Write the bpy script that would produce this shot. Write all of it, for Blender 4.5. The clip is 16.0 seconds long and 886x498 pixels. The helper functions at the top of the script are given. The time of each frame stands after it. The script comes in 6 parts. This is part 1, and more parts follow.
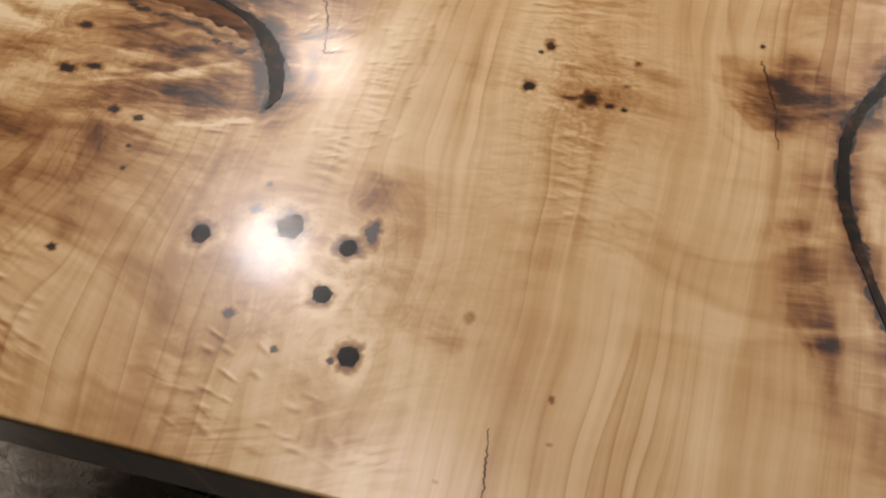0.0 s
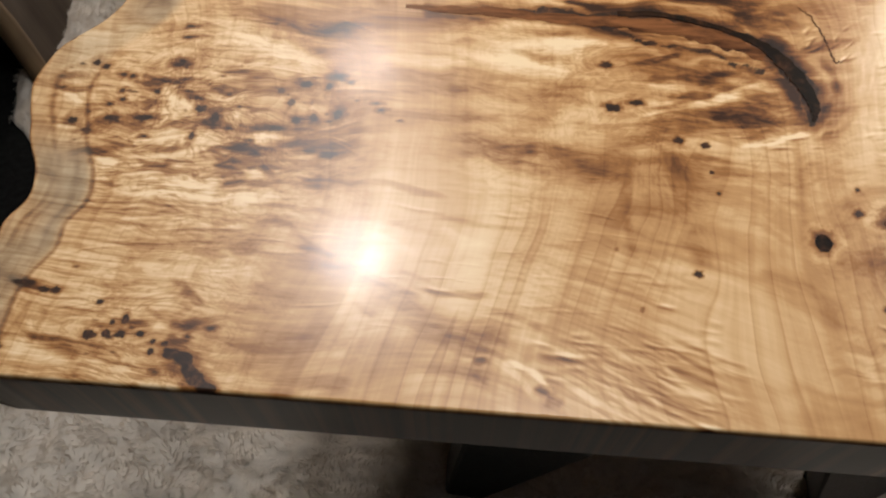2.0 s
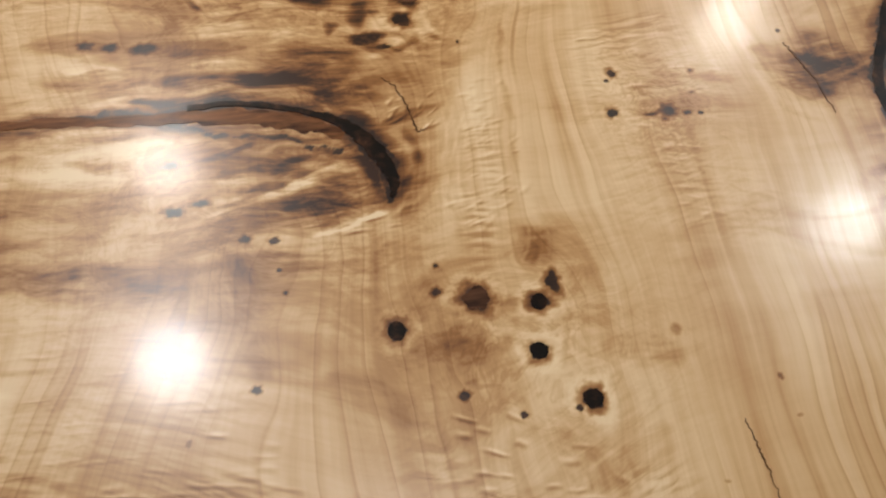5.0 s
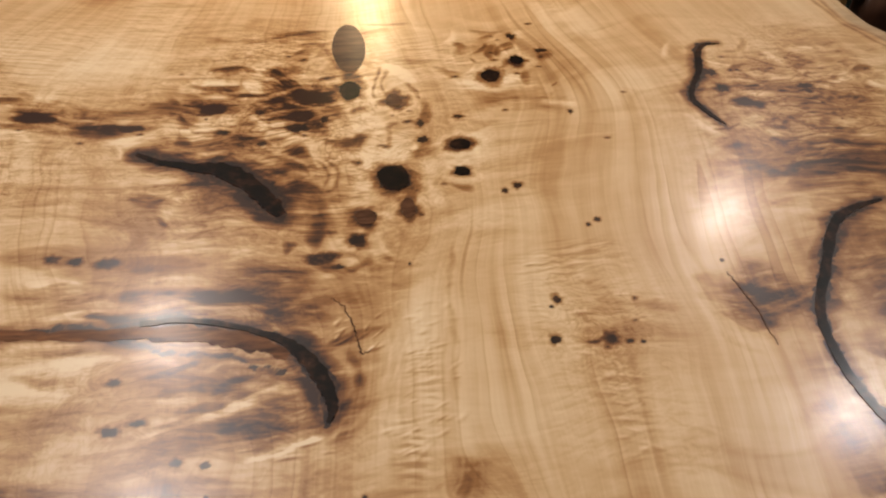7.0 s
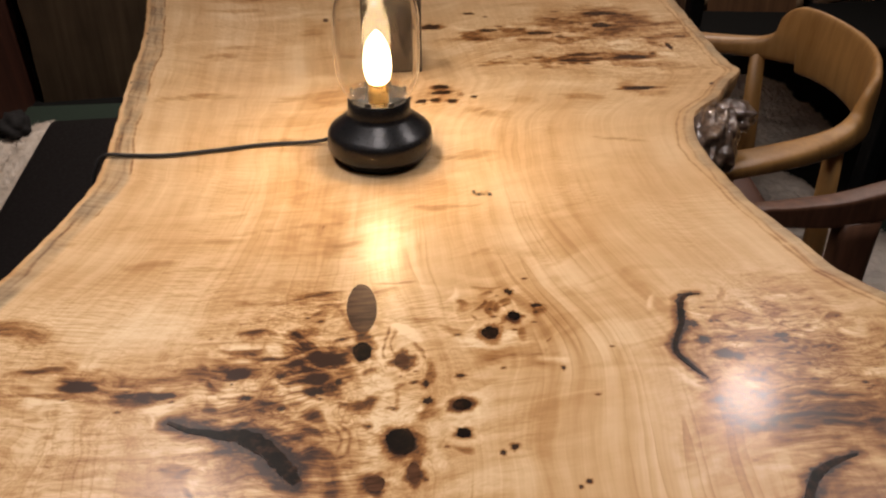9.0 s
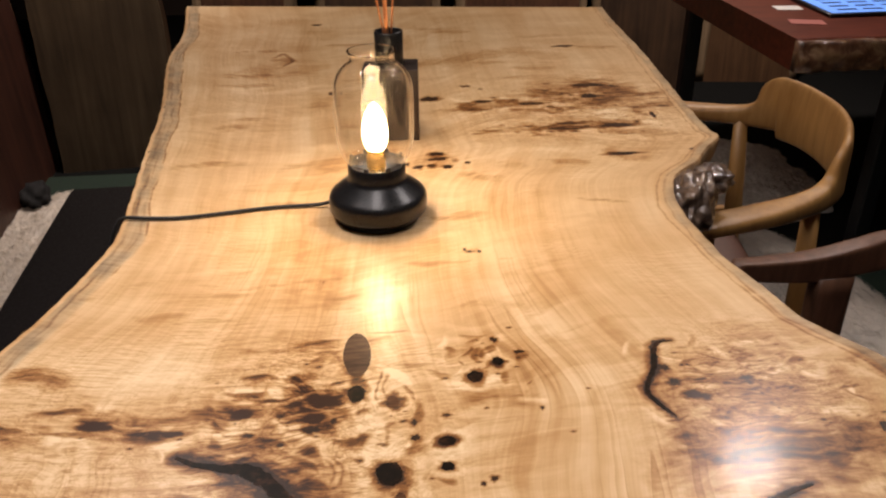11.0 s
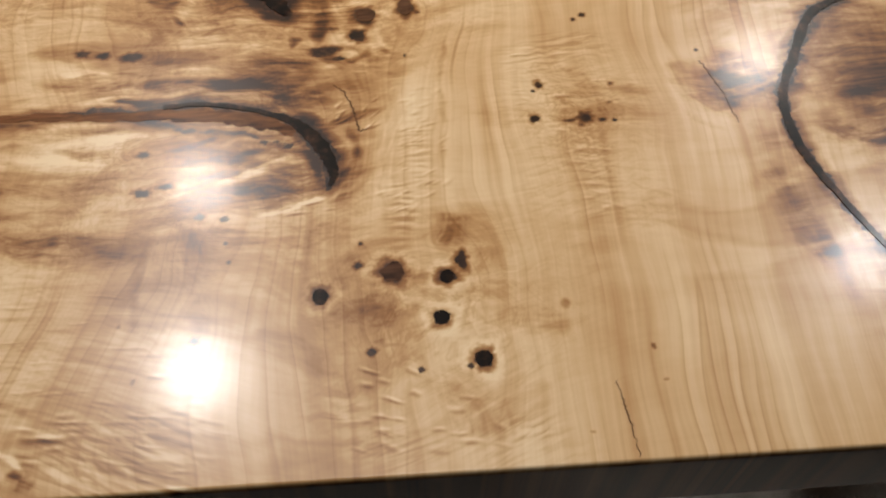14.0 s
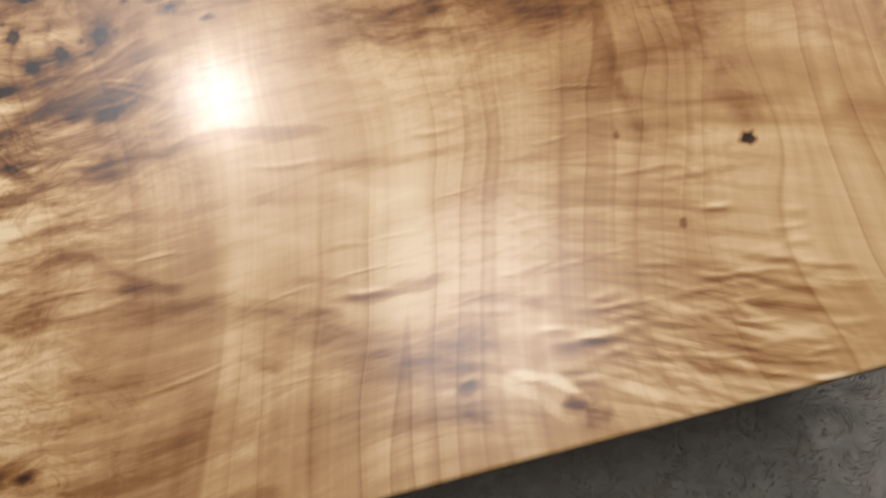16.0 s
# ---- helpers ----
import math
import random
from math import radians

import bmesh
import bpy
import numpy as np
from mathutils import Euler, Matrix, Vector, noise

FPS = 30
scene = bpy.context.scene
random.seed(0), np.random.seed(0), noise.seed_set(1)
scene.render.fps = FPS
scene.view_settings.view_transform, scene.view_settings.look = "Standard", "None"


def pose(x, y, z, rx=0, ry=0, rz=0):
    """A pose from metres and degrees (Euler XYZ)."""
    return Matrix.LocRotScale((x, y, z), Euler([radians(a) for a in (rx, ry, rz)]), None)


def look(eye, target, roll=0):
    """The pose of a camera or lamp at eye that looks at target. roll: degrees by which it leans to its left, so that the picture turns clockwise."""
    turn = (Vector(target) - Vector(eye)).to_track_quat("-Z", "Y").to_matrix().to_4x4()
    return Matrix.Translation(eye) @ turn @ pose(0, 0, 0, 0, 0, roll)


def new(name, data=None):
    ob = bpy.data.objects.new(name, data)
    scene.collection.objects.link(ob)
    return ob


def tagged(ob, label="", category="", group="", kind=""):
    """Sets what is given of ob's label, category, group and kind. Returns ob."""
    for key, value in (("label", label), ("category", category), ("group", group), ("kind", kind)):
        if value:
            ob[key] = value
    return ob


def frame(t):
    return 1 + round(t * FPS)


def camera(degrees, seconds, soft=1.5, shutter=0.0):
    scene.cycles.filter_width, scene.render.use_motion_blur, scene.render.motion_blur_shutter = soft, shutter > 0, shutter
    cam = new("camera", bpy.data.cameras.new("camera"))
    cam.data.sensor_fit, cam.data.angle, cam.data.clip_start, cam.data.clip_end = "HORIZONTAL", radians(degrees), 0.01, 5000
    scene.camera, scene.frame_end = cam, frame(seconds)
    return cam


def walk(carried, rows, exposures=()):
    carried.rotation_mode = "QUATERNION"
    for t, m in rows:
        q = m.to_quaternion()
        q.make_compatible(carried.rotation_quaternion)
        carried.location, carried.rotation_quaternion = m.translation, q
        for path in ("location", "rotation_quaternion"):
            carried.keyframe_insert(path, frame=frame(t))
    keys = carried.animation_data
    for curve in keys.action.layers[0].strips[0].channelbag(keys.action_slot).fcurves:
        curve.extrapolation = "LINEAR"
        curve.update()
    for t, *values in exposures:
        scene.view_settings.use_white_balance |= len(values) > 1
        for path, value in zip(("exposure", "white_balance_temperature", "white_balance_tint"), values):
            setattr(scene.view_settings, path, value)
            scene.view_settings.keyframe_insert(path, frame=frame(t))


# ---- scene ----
cam = camera(56.6, 16.0, soft=2.2)
PATH = [
    (0, (0.102, -0.057, 1.119), (-0.092, 0.897, -0.628), 0.6),
    (0.5, (-0.001, -0.064, 1.131), (-0.151, 0.856, -0.638), -0.4),
    (1, (-0.132, -0.077, 1.141), (-0.227, 0.855, -0.626), -1.1),
    (1.5, (-0.213, -0.098, 1.15), (-0.277, 0.836, -0.617), -0.8),
    (2, (-0.274, -0.106, 1.163), (-0.336, 0.825, -0.606), -0.7),
    (2.5, (-0.318, -0.119, 1.172), (-0.39, 0.829, -0.588), -1.2),
    (3, (-0.3, -0.124, 1.185), (-0.384, 0.903, -0.53), -3.0),
    (3.5, (-0.261, -0.125, 1.18), (-0.302, 0.958, -0.501), -3.2),
    (4, (-0.208, -0.107, 1.167), (-0.18, 0.991, -0.505), -2.2),
    (4.5, (-0.144, -0.08, 1.145), (0.026, 0.988, -0.537), 1.9),
    (4.7, (-0.111, -0.074, 1.132), (0.09, 0.978, -0.557), 2.9),
    (6.8, (-0.042, -0.05, 1.153), (0.185, 1.301, -0.305), 3.6),
    (7, (-0.04, -0.051, 1.16), (0.174, 1.334, -0.267), 3.1),
    (7.5, (-0.037, -0.053, 1.188), (0.159, 1.404, -0.168), 2.0),
    (8, (-0.029, -0.055, 1.216), (0.147, 1.481, -0.054), 1.1),
    (8.5, (-0.029, -0.055, 1.243), (0.135, 1.548, 0.059), 0.5),
    (9, (-0.025, -0.053, 1.263), (0.156, 1.6, 0.152), 0.3),
    (9.2, (-0.025, -0.052, 1.266), (0.161, 1.616, 0.177), 0.2),
    (11.3, (-0.004, -0.153, 1.289), (0.158, 1.591, 0.323), -0.5),
    (11.5, (-0.001, -0.172, 1.29), (0.161, 1.559, 0.301), -0.4),
    (12, (0.008, -0.21, 1.29), (0.162, 1.473, 0.22), -0.1),
    (12.5, (0.013, -0.227, 1.271), (0.165, 1.365, 0.07), 0.3),
    (13, (0.015, -0.206, 1.238), (0.14, 1.241, -0.137), -0.0),
    (13.5, (0.008, -0.179, 1.215), (0.123, 1.135, -0.288), 0.0),
    (14, (-0.019, -0.14, 1.17), (0.093, 1.005, -0.466), 0.3),
    (14.5, (-0.086, -0.086, 1.137), (0.025, 0.894, -0.603), -0.2),
    (15, (-0.156, -0.048, 1.095), (-0.074, 0.757, -0.734), -1.5),
    (15.5, (-0.219, 0.013, 1.052), (-0.142, 0.557, -0.871), -1.3),
    (16, (-0.279, 0.04, 1.023), (-0.149, 0.44, -0.932), 2.4),
]
walk(cam, [(t, look(eye, target, roll)) for t, eye, target, roll in PATH],
     exposures=[(0.0, -0.56, 6500, 11), (0.5, -0.38, 6480, 11), (1.0, -0.33, 6450, 10), (2.0, -0.06, 6230, 8), (2.5, 0.28, 6090, 7), (3.5, 0.15, 6120, 7), (4.5, -0.30, 6120, 6), (7.0, -0.51, 6550, 13), (9.0, -0.38, 6620, 17),
                (11.3, -0.16, 6620, 17), (13.0, -0.27, 6490, 12), (14.0, -0.35, 6240, 8), (14.5, -0.27, 6130, 7), (15.0, -0.28, 6060, 7), (15.5, -0.16, 5940, 6), (16.0, -0.20, 5940, 6)])

TOP = 0.74          # height of the tabletop
UNDER = 0.675       # underside of the slab

# ---------------------------------------------------------------- light
world = bpy.data.worlds.new("showroom_dim")
scene.world = world
world.use_nodes = True
world.node_tree.nodes["Background"].inputs[0].default_value = (0.9, 0.85, 0.8, 1)
world.node_tree.nodes["Background"].inputs[1].default_value = 0.02


def spot_lamp(x, y, watts, aim=(0.0, 0.4), size=0.10, cone=110, z=2.43, colour=(1.0, 0.945, 0.905)):
    data = bpy.data.lights.new("spot_or_fill_light", "SPOT")
    data.energy, data.color, data.shadow_soft_size = watts, colour, size
    data.spot_size, data.spot_blend = radians(cone), 1.0
    ob = new("spot_or_fill_light", data)
    ob.matrix_world = look((x, y, z), (x + aim[0], y + aim[1], 0))
    return ob


spot_lamp(-0.61, 0.98, 66, aim=(1.10, -0.80), cone=92)
spot_lamp(-0.65, 1.68, 50, aim=(0.80, -1.05), cone=94, colour=(1.0, 0.89, 0.79))
spot_lamp(1.45, 1.19, 43, aim=(-1.2, -0.8), cone=104)
spot_lamp(1.37, 2.10, 38, aim=(-1.3, -1.8), cone=84, colour=(1.0, 0.89, 0.79))
spot_lamp(-0.09, 0.27, 42, aim=(0.1, 0.15), size=0.26)
# two unseen fill spots, added to brighten the far slabs and red table
spot_lamp(-0.68, 2.95, 150, aim=(-0.3, 0.25), colour=(1.0, 0.89, 0.79))
spot_lamp(1.38, 3.05, 185, aim=(0.0, -0.1), colour=(1.0, 0.89, 0.79))
# unseen fill behind the camera, added to lift the dark below the near end
spot_lamp(0.25, -1.75, 4, aim=(0.0, 1.5), cone=80)


# ---------------------------------------------------------------- small tools
def material(name):
    m = bpy.data.materials.new(name)
    m.use_nodes = True
    nt = m.node_tree
    return m, nt, nt.nodes["Principled BSDF"]


def node(nt, kind, **values):
    n = nt.nodes.new(kind)
    for k, v in values.items():
        if k in n.inputs:
            n.inputs[k].default_value = v
        else:
            setattr(n, k, v)
    return n


def math_node(nt, op, a, b=None, clamp=False):
    n = nt.nodes.new("ShaderNodeMath")
    n.operation, n.use_clamp = op, clamp
    for i, v in enumerate((a, b)):
        if v is None:
            continue
        if isinstance(v, (int, float)):
            n.inputs[i].default_value = v
        else:
            nt.links.new(v, n.inputs[i])
    return n.outputs[0]


def ramp(nt, fac, stops, smooth=False):
    n = nt.nodes.new("ShaderNodeValToRGB")
    n.color_ramp.interpolation = "EASE" if smooth else "LINEAR"
    while len(n.color_ramp.elements) < len(stops):
        n.color_ramp.elements.new(0.5)
    for e, (p, c) in zip(n.color_ramp.elements, stops):
        e.position = p
        e.color = (*c, 1) if len(c) == 3 else (c[0], c[0], c[0], 1)
    nt.links.new(fac, n.inputs[0])
    return n.outputs[0]


def mixed(nt, fac, a, b, blend="MIX"):
    n = nt.nodes.new("ShaderNodeMix")
    n.data_type, n.blend_type = "RGBA", blend
    for sock, v in ((n.inputs[0], fac), (n.inputs[6], a), (n.inputs[7], b)):
        if isinstance(v, (int, float)):
            sock.default_value = v
        elif isinstance(v, tuple):
            sock.default_value = (*v, 1)
        else:
            nt.links.new(v, sock)
    return n.outputs[2]


def noise_tex(nt, vector, scale, detail=3.0, rough=0.5, distortion=0.0):
    n = node(nt, "ShaderNodeTexNoise", Scale=scale, Detail=detail, Roughness=rough, Distortion=distortion)
    nt.links.new(vector, n.inputs["Vector"])
    return n.outputs[0]


def stretched(nt, vector, scale):
    n = node(nt, "ShaderNodeMapping")
    n.inputs["Scale"].default_value = scale
    nt.links.new(vector, n.inputs["Vector"])
    return n.outputs[0]


def bump(nt, bsdf, height, strength, distance):
    n = node(nt, "ShaderNodeBump", Strength=strength, Distance=distance)
    nt.links.new(height, n.inputs["Height"])
    nt.links.new(n.outputs[0], bsdf.inputs["Normal"])


def part(name, bm, mat, parent, label="", smooth=True):
    me = bpy.data.meshes.new(name)
    bm.to_mesh(me)
    bm.free()
    for p in me.polygons:
        p.use_smooth = smooth
    if mat:
        me.materials.append(mat)
    ob = new(name, me)
    ob.parent = parent
    return tagged(ob, label)


def empty(name, at, label, category, group="", kind=""):
    ob = new(name)
    ob.location = at
    ob.empty_display_size = 0.05
    return tagged(ob, label, category, group, kind)


def box(bm, lo, hi, bevel=0.0, m=None, segments=2):
    c = [(a + b) / 2 for a, b in zip(lo, hi)]
    d = [b - a for a, b in zip(lo, hi)]
    r = bmesh.ops.create_cube(bm, size=1, matrix=(m or Matrix()) @ Matrix.Translation(c) @ Matrix.Diagonal((*d, 1)))
    if bevel:
        es = {e for v in r["verts"] for e in v.link_edges}
        bmesh.ops.bevel(bm, geom=list(es), offset=bevel, segments=segments, affect="EDGES", profile=0.5)
    return bm


def lathe(bm, profile, segments=64, cap=True):
    """A turned body from (radius, height) pairs, bottom to top."""
    rings = []
    for r, z in profile:
        rings.append([bm.verts.new((r * math.cos(2 * math.pi * i / segments), r * math.sin(2 * math.pi * i / segments), z)) for i in range(segments)])
    for a, b in zip(rings, rings[1:]):
        for i in range(segments):
            bm.faces.new((a[i], a[(i + 1) % segments], b[(i + 1) % segments], b[i]))
    if cap:
        bm.faces.new(list(reversed(rings[0])))
        bm.faces.new(rings[-1])
    return bm


def spline(points, n):
    """Catmull-Rom through the points (any number of values each), n samples a span."""
    p = np.array(points, float)
    q = np.vstack([2 * p[0] - p[1], p, 2 * p[-1] - p[-2]])
    out = []
    for i in range(1, len(q) - 2):
        for t in np.linspace(0, 1, n, endpoint=False):
            a, b, c, d = q[i - 1:i + 3]
            out.append(0.5 * (2 * b + (c - a) * t + (2 * a - 5 * b + 4 * c - d) * t * t + (3 * b - a - 3 * c + d) * t ** 3))
    out.append(q[-2])
    return np.array(out)


def tube(bm, pts, radius, sides=10):
    """A round tube along the points; radius one number or one a point."""
    pts = [Vector(p) for p in pts]
    rs = radius if hasattr(radius, "__len__") else [radius] * len(pts)
    rings, ref = [], Vector((0.13, 0.21, 0.97))
    for i, p in enumerate(pts):
        d = (pts[min(i + 1, len(pts) - 1)] - pts[max(i - 1, 0)]).normalized()
        a = d.cross(ref).normalized()
        b = d.cross(a)
        rings.append([bm.verts.new(p + rs[i] * (math.cos(k * 2 * math.pi / sides) * a + math.sin(k * 2 * math.pi / sides) * b)) for k in range(sides)])
    for a, b in zip(rings, rings[1:]):
        for k in range(sides):
            bm.faces.new((a[k], a[(k + 1) % sides], b[(k + 1) % sides], b[k]))
    bm.faces.new(rings[0])
    bm.faces.new(list(reversed(rings[-1])))
    bmesh.ops.recalc_face_normals(bm, faces=bm.faces)
    return bm


def sweep(bm, centres, widths, heights, ups=None, sides=12, power=2.6):
    """A bar of rounded-box section along the points: widths sideways, heights along its up."""
    cs = [Vector(c) for c in centres]
    rings = []
    for i, c in enumerate(cs):
        d = (cs[min(i + 1, len(cs) - 1)] - cs[max(i - 1, 0)]).normalized()
        up = Vector(ups[i]) if ups else Vector((0, 0, 1))
        side = d.cross(up).normalized()
        up = side.cross(d).normalized()
        ring = []
        for k in range(sides):
            a = 2 * math.pi * k / sides + math.pi / sides
            ca, sa = math.cos(a), math.sin(a)
            ring.append(bm.verts.new(c + side * (widths[i] / 2 * math.copysign(abs(ca) ** (2 / power), ca)) + up * (heights[i] / 2 * math.copysign(abs(sa) ** (2 / power), sa))))
        rings.append(ring)
    for a, b in zip(rings, rings[1:]):
        for k in range(sides):
            bm.faces.new((a[k], a[(k + 1) % sides], b[(k + 1) % sides], b[k]))
    bm.faces.new(rings[0])
    bm.faces.new(list(reversed(rings[-1])))
    bmesh.ops.recalc_face_normals(bm, faces=bm.faces)
    return bm


PERM = np.random.RandomState(7).permutation(4096)
GRAD = np.random.RandomState(8).uniform(0, 2 * math.pi, 4096)


def pnoise(x, y, seed=0):
    """Gradient noise on arrays, about -1 to 1."""
    xi, yi = np.floor(x).astype(int), np.floor(y).astype(int)
    xf, yf = x - xi, y - yi
    sx, sy = xf * xf * xf * (xf * (xf * 6 - 15) + 10), yf * yf * yf * (yf * (yf * 6 - 15) + 10)

    def g(ix, iy, dx, dy):
        a = GRAD[PERM[(PERM[(ix + 57 * seed) & 4095] + iy) & 4095]]
        return np.cos(a) * dx + np.sin(a) * dy
    n0 = g(xi, yi, xf, yf) * (1 - sx) + g(xi + 1, yi, xf - 1, yf) * sx
    n1 = g(xi, yi + 1, xf, yf - 1) * (1 - sx) + g(xi + 1, yi + 1, xf - 1, yf - 1) * sx
    return 1.5 * (n0 * (1 - sy) + n1 * sy)


def fbm(x, y, seed=0, octaves=4, gain=0.5):
    total, amp = 0.0, 1.0
    for o in range(octaves):
        total = total + amp * pnoise(x * 2 ** o, y * 2 ** o, seed + 3 * o)
        amp *= gain
    return total


def smooth(a, b, v):
    t = np.clip((v - a) / (b - a), 0, 1)
    return t * t * (3 - 2 * t)


# ---------------------------------------------------------------- materials
def slab_wood():
    """Figured burl wood under a clear satin lacquer; the slab's own fields give grain direction, stains and figure."""
    m, nt, b = material("figured_slab_wood")
    grain = node(nt, "ShaderNodeAttribute", attribute_name="grain").outputs["Vector"]
    look_ = node(nt, "ShaderNodeAttribute", attribute_name="wood").outputs["Vector"]
    more = node(nt, "ShaderNodeAttribute", attribute_name="wood_more").outputs["Vector"]
    sep = node(nt, "ShaderNodeSeparateXYZ")
    nt.links.new(look_, sep.inputs[0])
    stain, figure, ripple = sep.outputs
    sep2 = node(nt, "ShaderNodeSeparateXYZ")
    nt.links.new(more, sep2.inputs[0])
    sap, dark, plain = sep2.outputs
    flow = node(nt, "ShaderNodeAttribute", attribute_name="flow").outputs["Vector"]
    sep3 = node(nt, "ShaderNodeSeparateXYZ")
    nt.links.new(flow, sep3.inputs[0])
    streaky = sep3.outputs[2]
    sep4 = node(nt, "ShaderNodeSeparateXYZ")
    nt.links.new(grain, sep4.inputs[0])
    amount = sep4.outputs[2]
    # year rings: soft stripes and some thin darker lines along the grain, at uneven distances
    ring_n = noise_tex(nt, stretched(nt, grain, (30, 0.9, 0)), 1.0, 1.0, 0.4)
    ring_w = math_node(nt, "FRACT", math_node(nt, "MULTIPLY", ring_n, 8.0))
    ring = ramp(nt, ring_w, [(0.0, (0.0,)), (0.5, (0.05,)), (0.86, (0.55,)), (0.93, (1.0,)), (1.0, (0.0,))])
    ring_on = ramp(nt, noise_tex(nt, stretched(nt, grain, (9, 4, 0)), 1.0, 2.0, 0.5), [(0.42, (0.1,)), (0.62, (1.0,))])
    ring = math_node(nt, "MULTIPLY", ring, ring_on)
    bands = noise_tex(nt, stretched(nt, grain, (48, 1.3, 0)), 1.0, 3.0, 0.6)
    broad = noise_tex(nt, stretched(nt, grain, (13, 0.9, 0)), 1.0, 2.0, 0.5, 0.3)
    fibre = noise_tex(nt, stretched(nt, grain, (430, 12, 0)), 1.0, 4.0, 0.65)
    # figure across the grain
    streak = noise_tex(nt, stretched(nt, flow, (17, 115, 0)), 1.0, 4.5, 0.65, 0.7)
    streak2 = noise_tex(nt, stretched(nt, flow, (22, 330, 0)), 1.0, 3.0, 0.6, 0.2)
    # smoke: soft brown clouds, a little longer across the grain than along it
    smoke = noise_tex(nt, stretched(nt, flow, (17, 44, 0)), 1.0, 3.5, 0.55, 1.1)
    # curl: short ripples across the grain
    # (each stroke's lit and shaded side is painted, from two offset noises)
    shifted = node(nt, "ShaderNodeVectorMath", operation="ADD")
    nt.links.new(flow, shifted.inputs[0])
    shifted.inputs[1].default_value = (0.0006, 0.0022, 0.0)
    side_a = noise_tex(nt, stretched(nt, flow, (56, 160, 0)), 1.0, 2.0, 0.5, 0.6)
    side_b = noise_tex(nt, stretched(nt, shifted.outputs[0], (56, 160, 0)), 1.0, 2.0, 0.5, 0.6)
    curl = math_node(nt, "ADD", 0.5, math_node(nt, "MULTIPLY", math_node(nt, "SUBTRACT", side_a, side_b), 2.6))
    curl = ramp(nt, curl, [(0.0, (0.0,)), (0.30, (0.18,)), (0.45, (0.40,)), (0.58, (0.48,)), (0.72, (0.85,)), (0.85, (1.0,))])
    blotch = noise_tex(nt, stretched(nt, grain, (9, 9, 0)), 1.0, 4.0, 0.6)
    fine = noise_tex(nt, stretched(nt, grain, (260, 260, 0)), 1.0, 3.0, 0.6)
    patch = math_node(nt, "ADD", figure, math_node(nt, "MULTIPLY", math_node(nt, "SUBTRACT", smoke, 0.5), 0.9))
    patch = ramp(nt, patch, [(0.22, (0.0,)), (0.50, (0.7,)), (0.85, (1.0,))], True)
    # flames: brown that deepens slowly and breaks off sharply
    flame_w = math_node(nt, "FRACT", math_node(nt, "ADD", math_node(nt, "MULTIPLY", figure, 2.6), math_node(nt, "MULTIPLY", smoke, 0.9)))
    flame = ramp(nt, flame_w, [(0.0, (0.12,)), (0.12, (0.0,)), (0.35, (0.22,)), (0.62, (0.75,)), (0.76, (1.0,)), (0.90, (0.50,)), (1.0, (0.12,))])
    flame = math_node(nt, "SUBTRACT", flame, 0.22)
    flame = math_node(nt, "MULTIPLY", flame, math_node(nt, "MULTIPLY", amount, math_node(nt, "ADD", 0.3, math_node(nt, "MULTIPLY", patch, 0.7))))
    fine_streak = ramp(nt, math_node(nt, "ADD", math_node(nt, "MULTIPLY", streak, 0.55), math_node(nt, "MULTIPLY", streak2, 0.45)), [(0.38, (0.0,)), (0.50, (0.35,)), (0.61, (1.0,))])
    burl = node(nt, "ShaderNodeAttribute", attribute_name="burl").outputs["Fac"]
    knot_n = noise_tex(nt, stretched(nt, flow, (26, 40, 0)), 1.0, 4.0, 0.6, 2.2)
    swirl_w = math_node(nt, "FRACT", math_node(nt, "MULTIPLY", knot_n, 5.0))
    swirl = ramp(nt, swirl_w, [(0.0, (0.05,)), (0.35, (0.12,)), (0.66, (0.8,)), (0.78, (1.0,)), (0.92, (0.4,)), (1.0, (0.05,))])
    reach = math_node(nt, "MINIMUM", math_node(nt, "MULTIPLY", stain, 4.0), 1.0)
    texture = math_node(nt, "ADD", math_node(nt, "MULTIPLY", math_node(nt, "SUBTRACT", smoke, 0.5), 0.75), math_node(nt, "MULTIPLY", math_node(nt, "SUBTRACT", streak, 0.5), 0.28))
    broken = math_node(nt, "ADD", stain, math_node(nt, "MULTIPLY", texture, reach))
    broken = ramp(nt, broken, [(0.04, (0.0,)), (0.20, (0.20,)), (0.34, (0.34,)), (0.62, (0.68,)), (1.0, (1.0,))])
    v = math_node(nt, "ADD", broken, math_node(nt, "MULTIPLY", math_node(nt, "MULTIPLY", math_node(nt, "SUBTRACT", swirl, 0.42), burl), 0.24))
    v = math_node(nt, "ADD", v, math_node(nt, "MULTIPLY", math_node(nt, "MULTIPLY", patch, math_node(nt, "ADD", 0.06, math_node(nt, "MULTIPLY", amount, 0.94))), 0.25))
    v = math_node(nt, "ADD", v, math_node(nt, "MULTIPLY", flame, 0.27))
    v = math_node(nt, "ADD", v, math_node(nt, "MULTIPLY", math_node(nt, "MULTIPLY", math_node(nt, "SUBTRACT", fine_streak, 0.35), streaky), 0.34))
    v = math_node(nt, "ADD", v, math_node(nt, "MULTIPLY", math_node(nt, "MULTIPLY", ring, plain), 0.16))
    v = math_node(nt, "ADD", v, math_node(nt, "MULTIPLY", math_node(nt, "MULTIPLY", math_node(nt, "SUBTRACT", bands, 0.5), math_node(nt, "ADD", 0.28, math_node(nt, "MULTIPLY", plain, 0.62))), 0.44))
    v = math_node(nt, "ADD", v, math_node(nt, "MULTIPLY", math_node(nt, "MULTIPLY", math_node(nt, "SUBTRACT", broad, 0.5), math_node(nt, "ADD", 0.5, math_node(nt, "MULTIPLY", plain, 0.5))), 0.34))
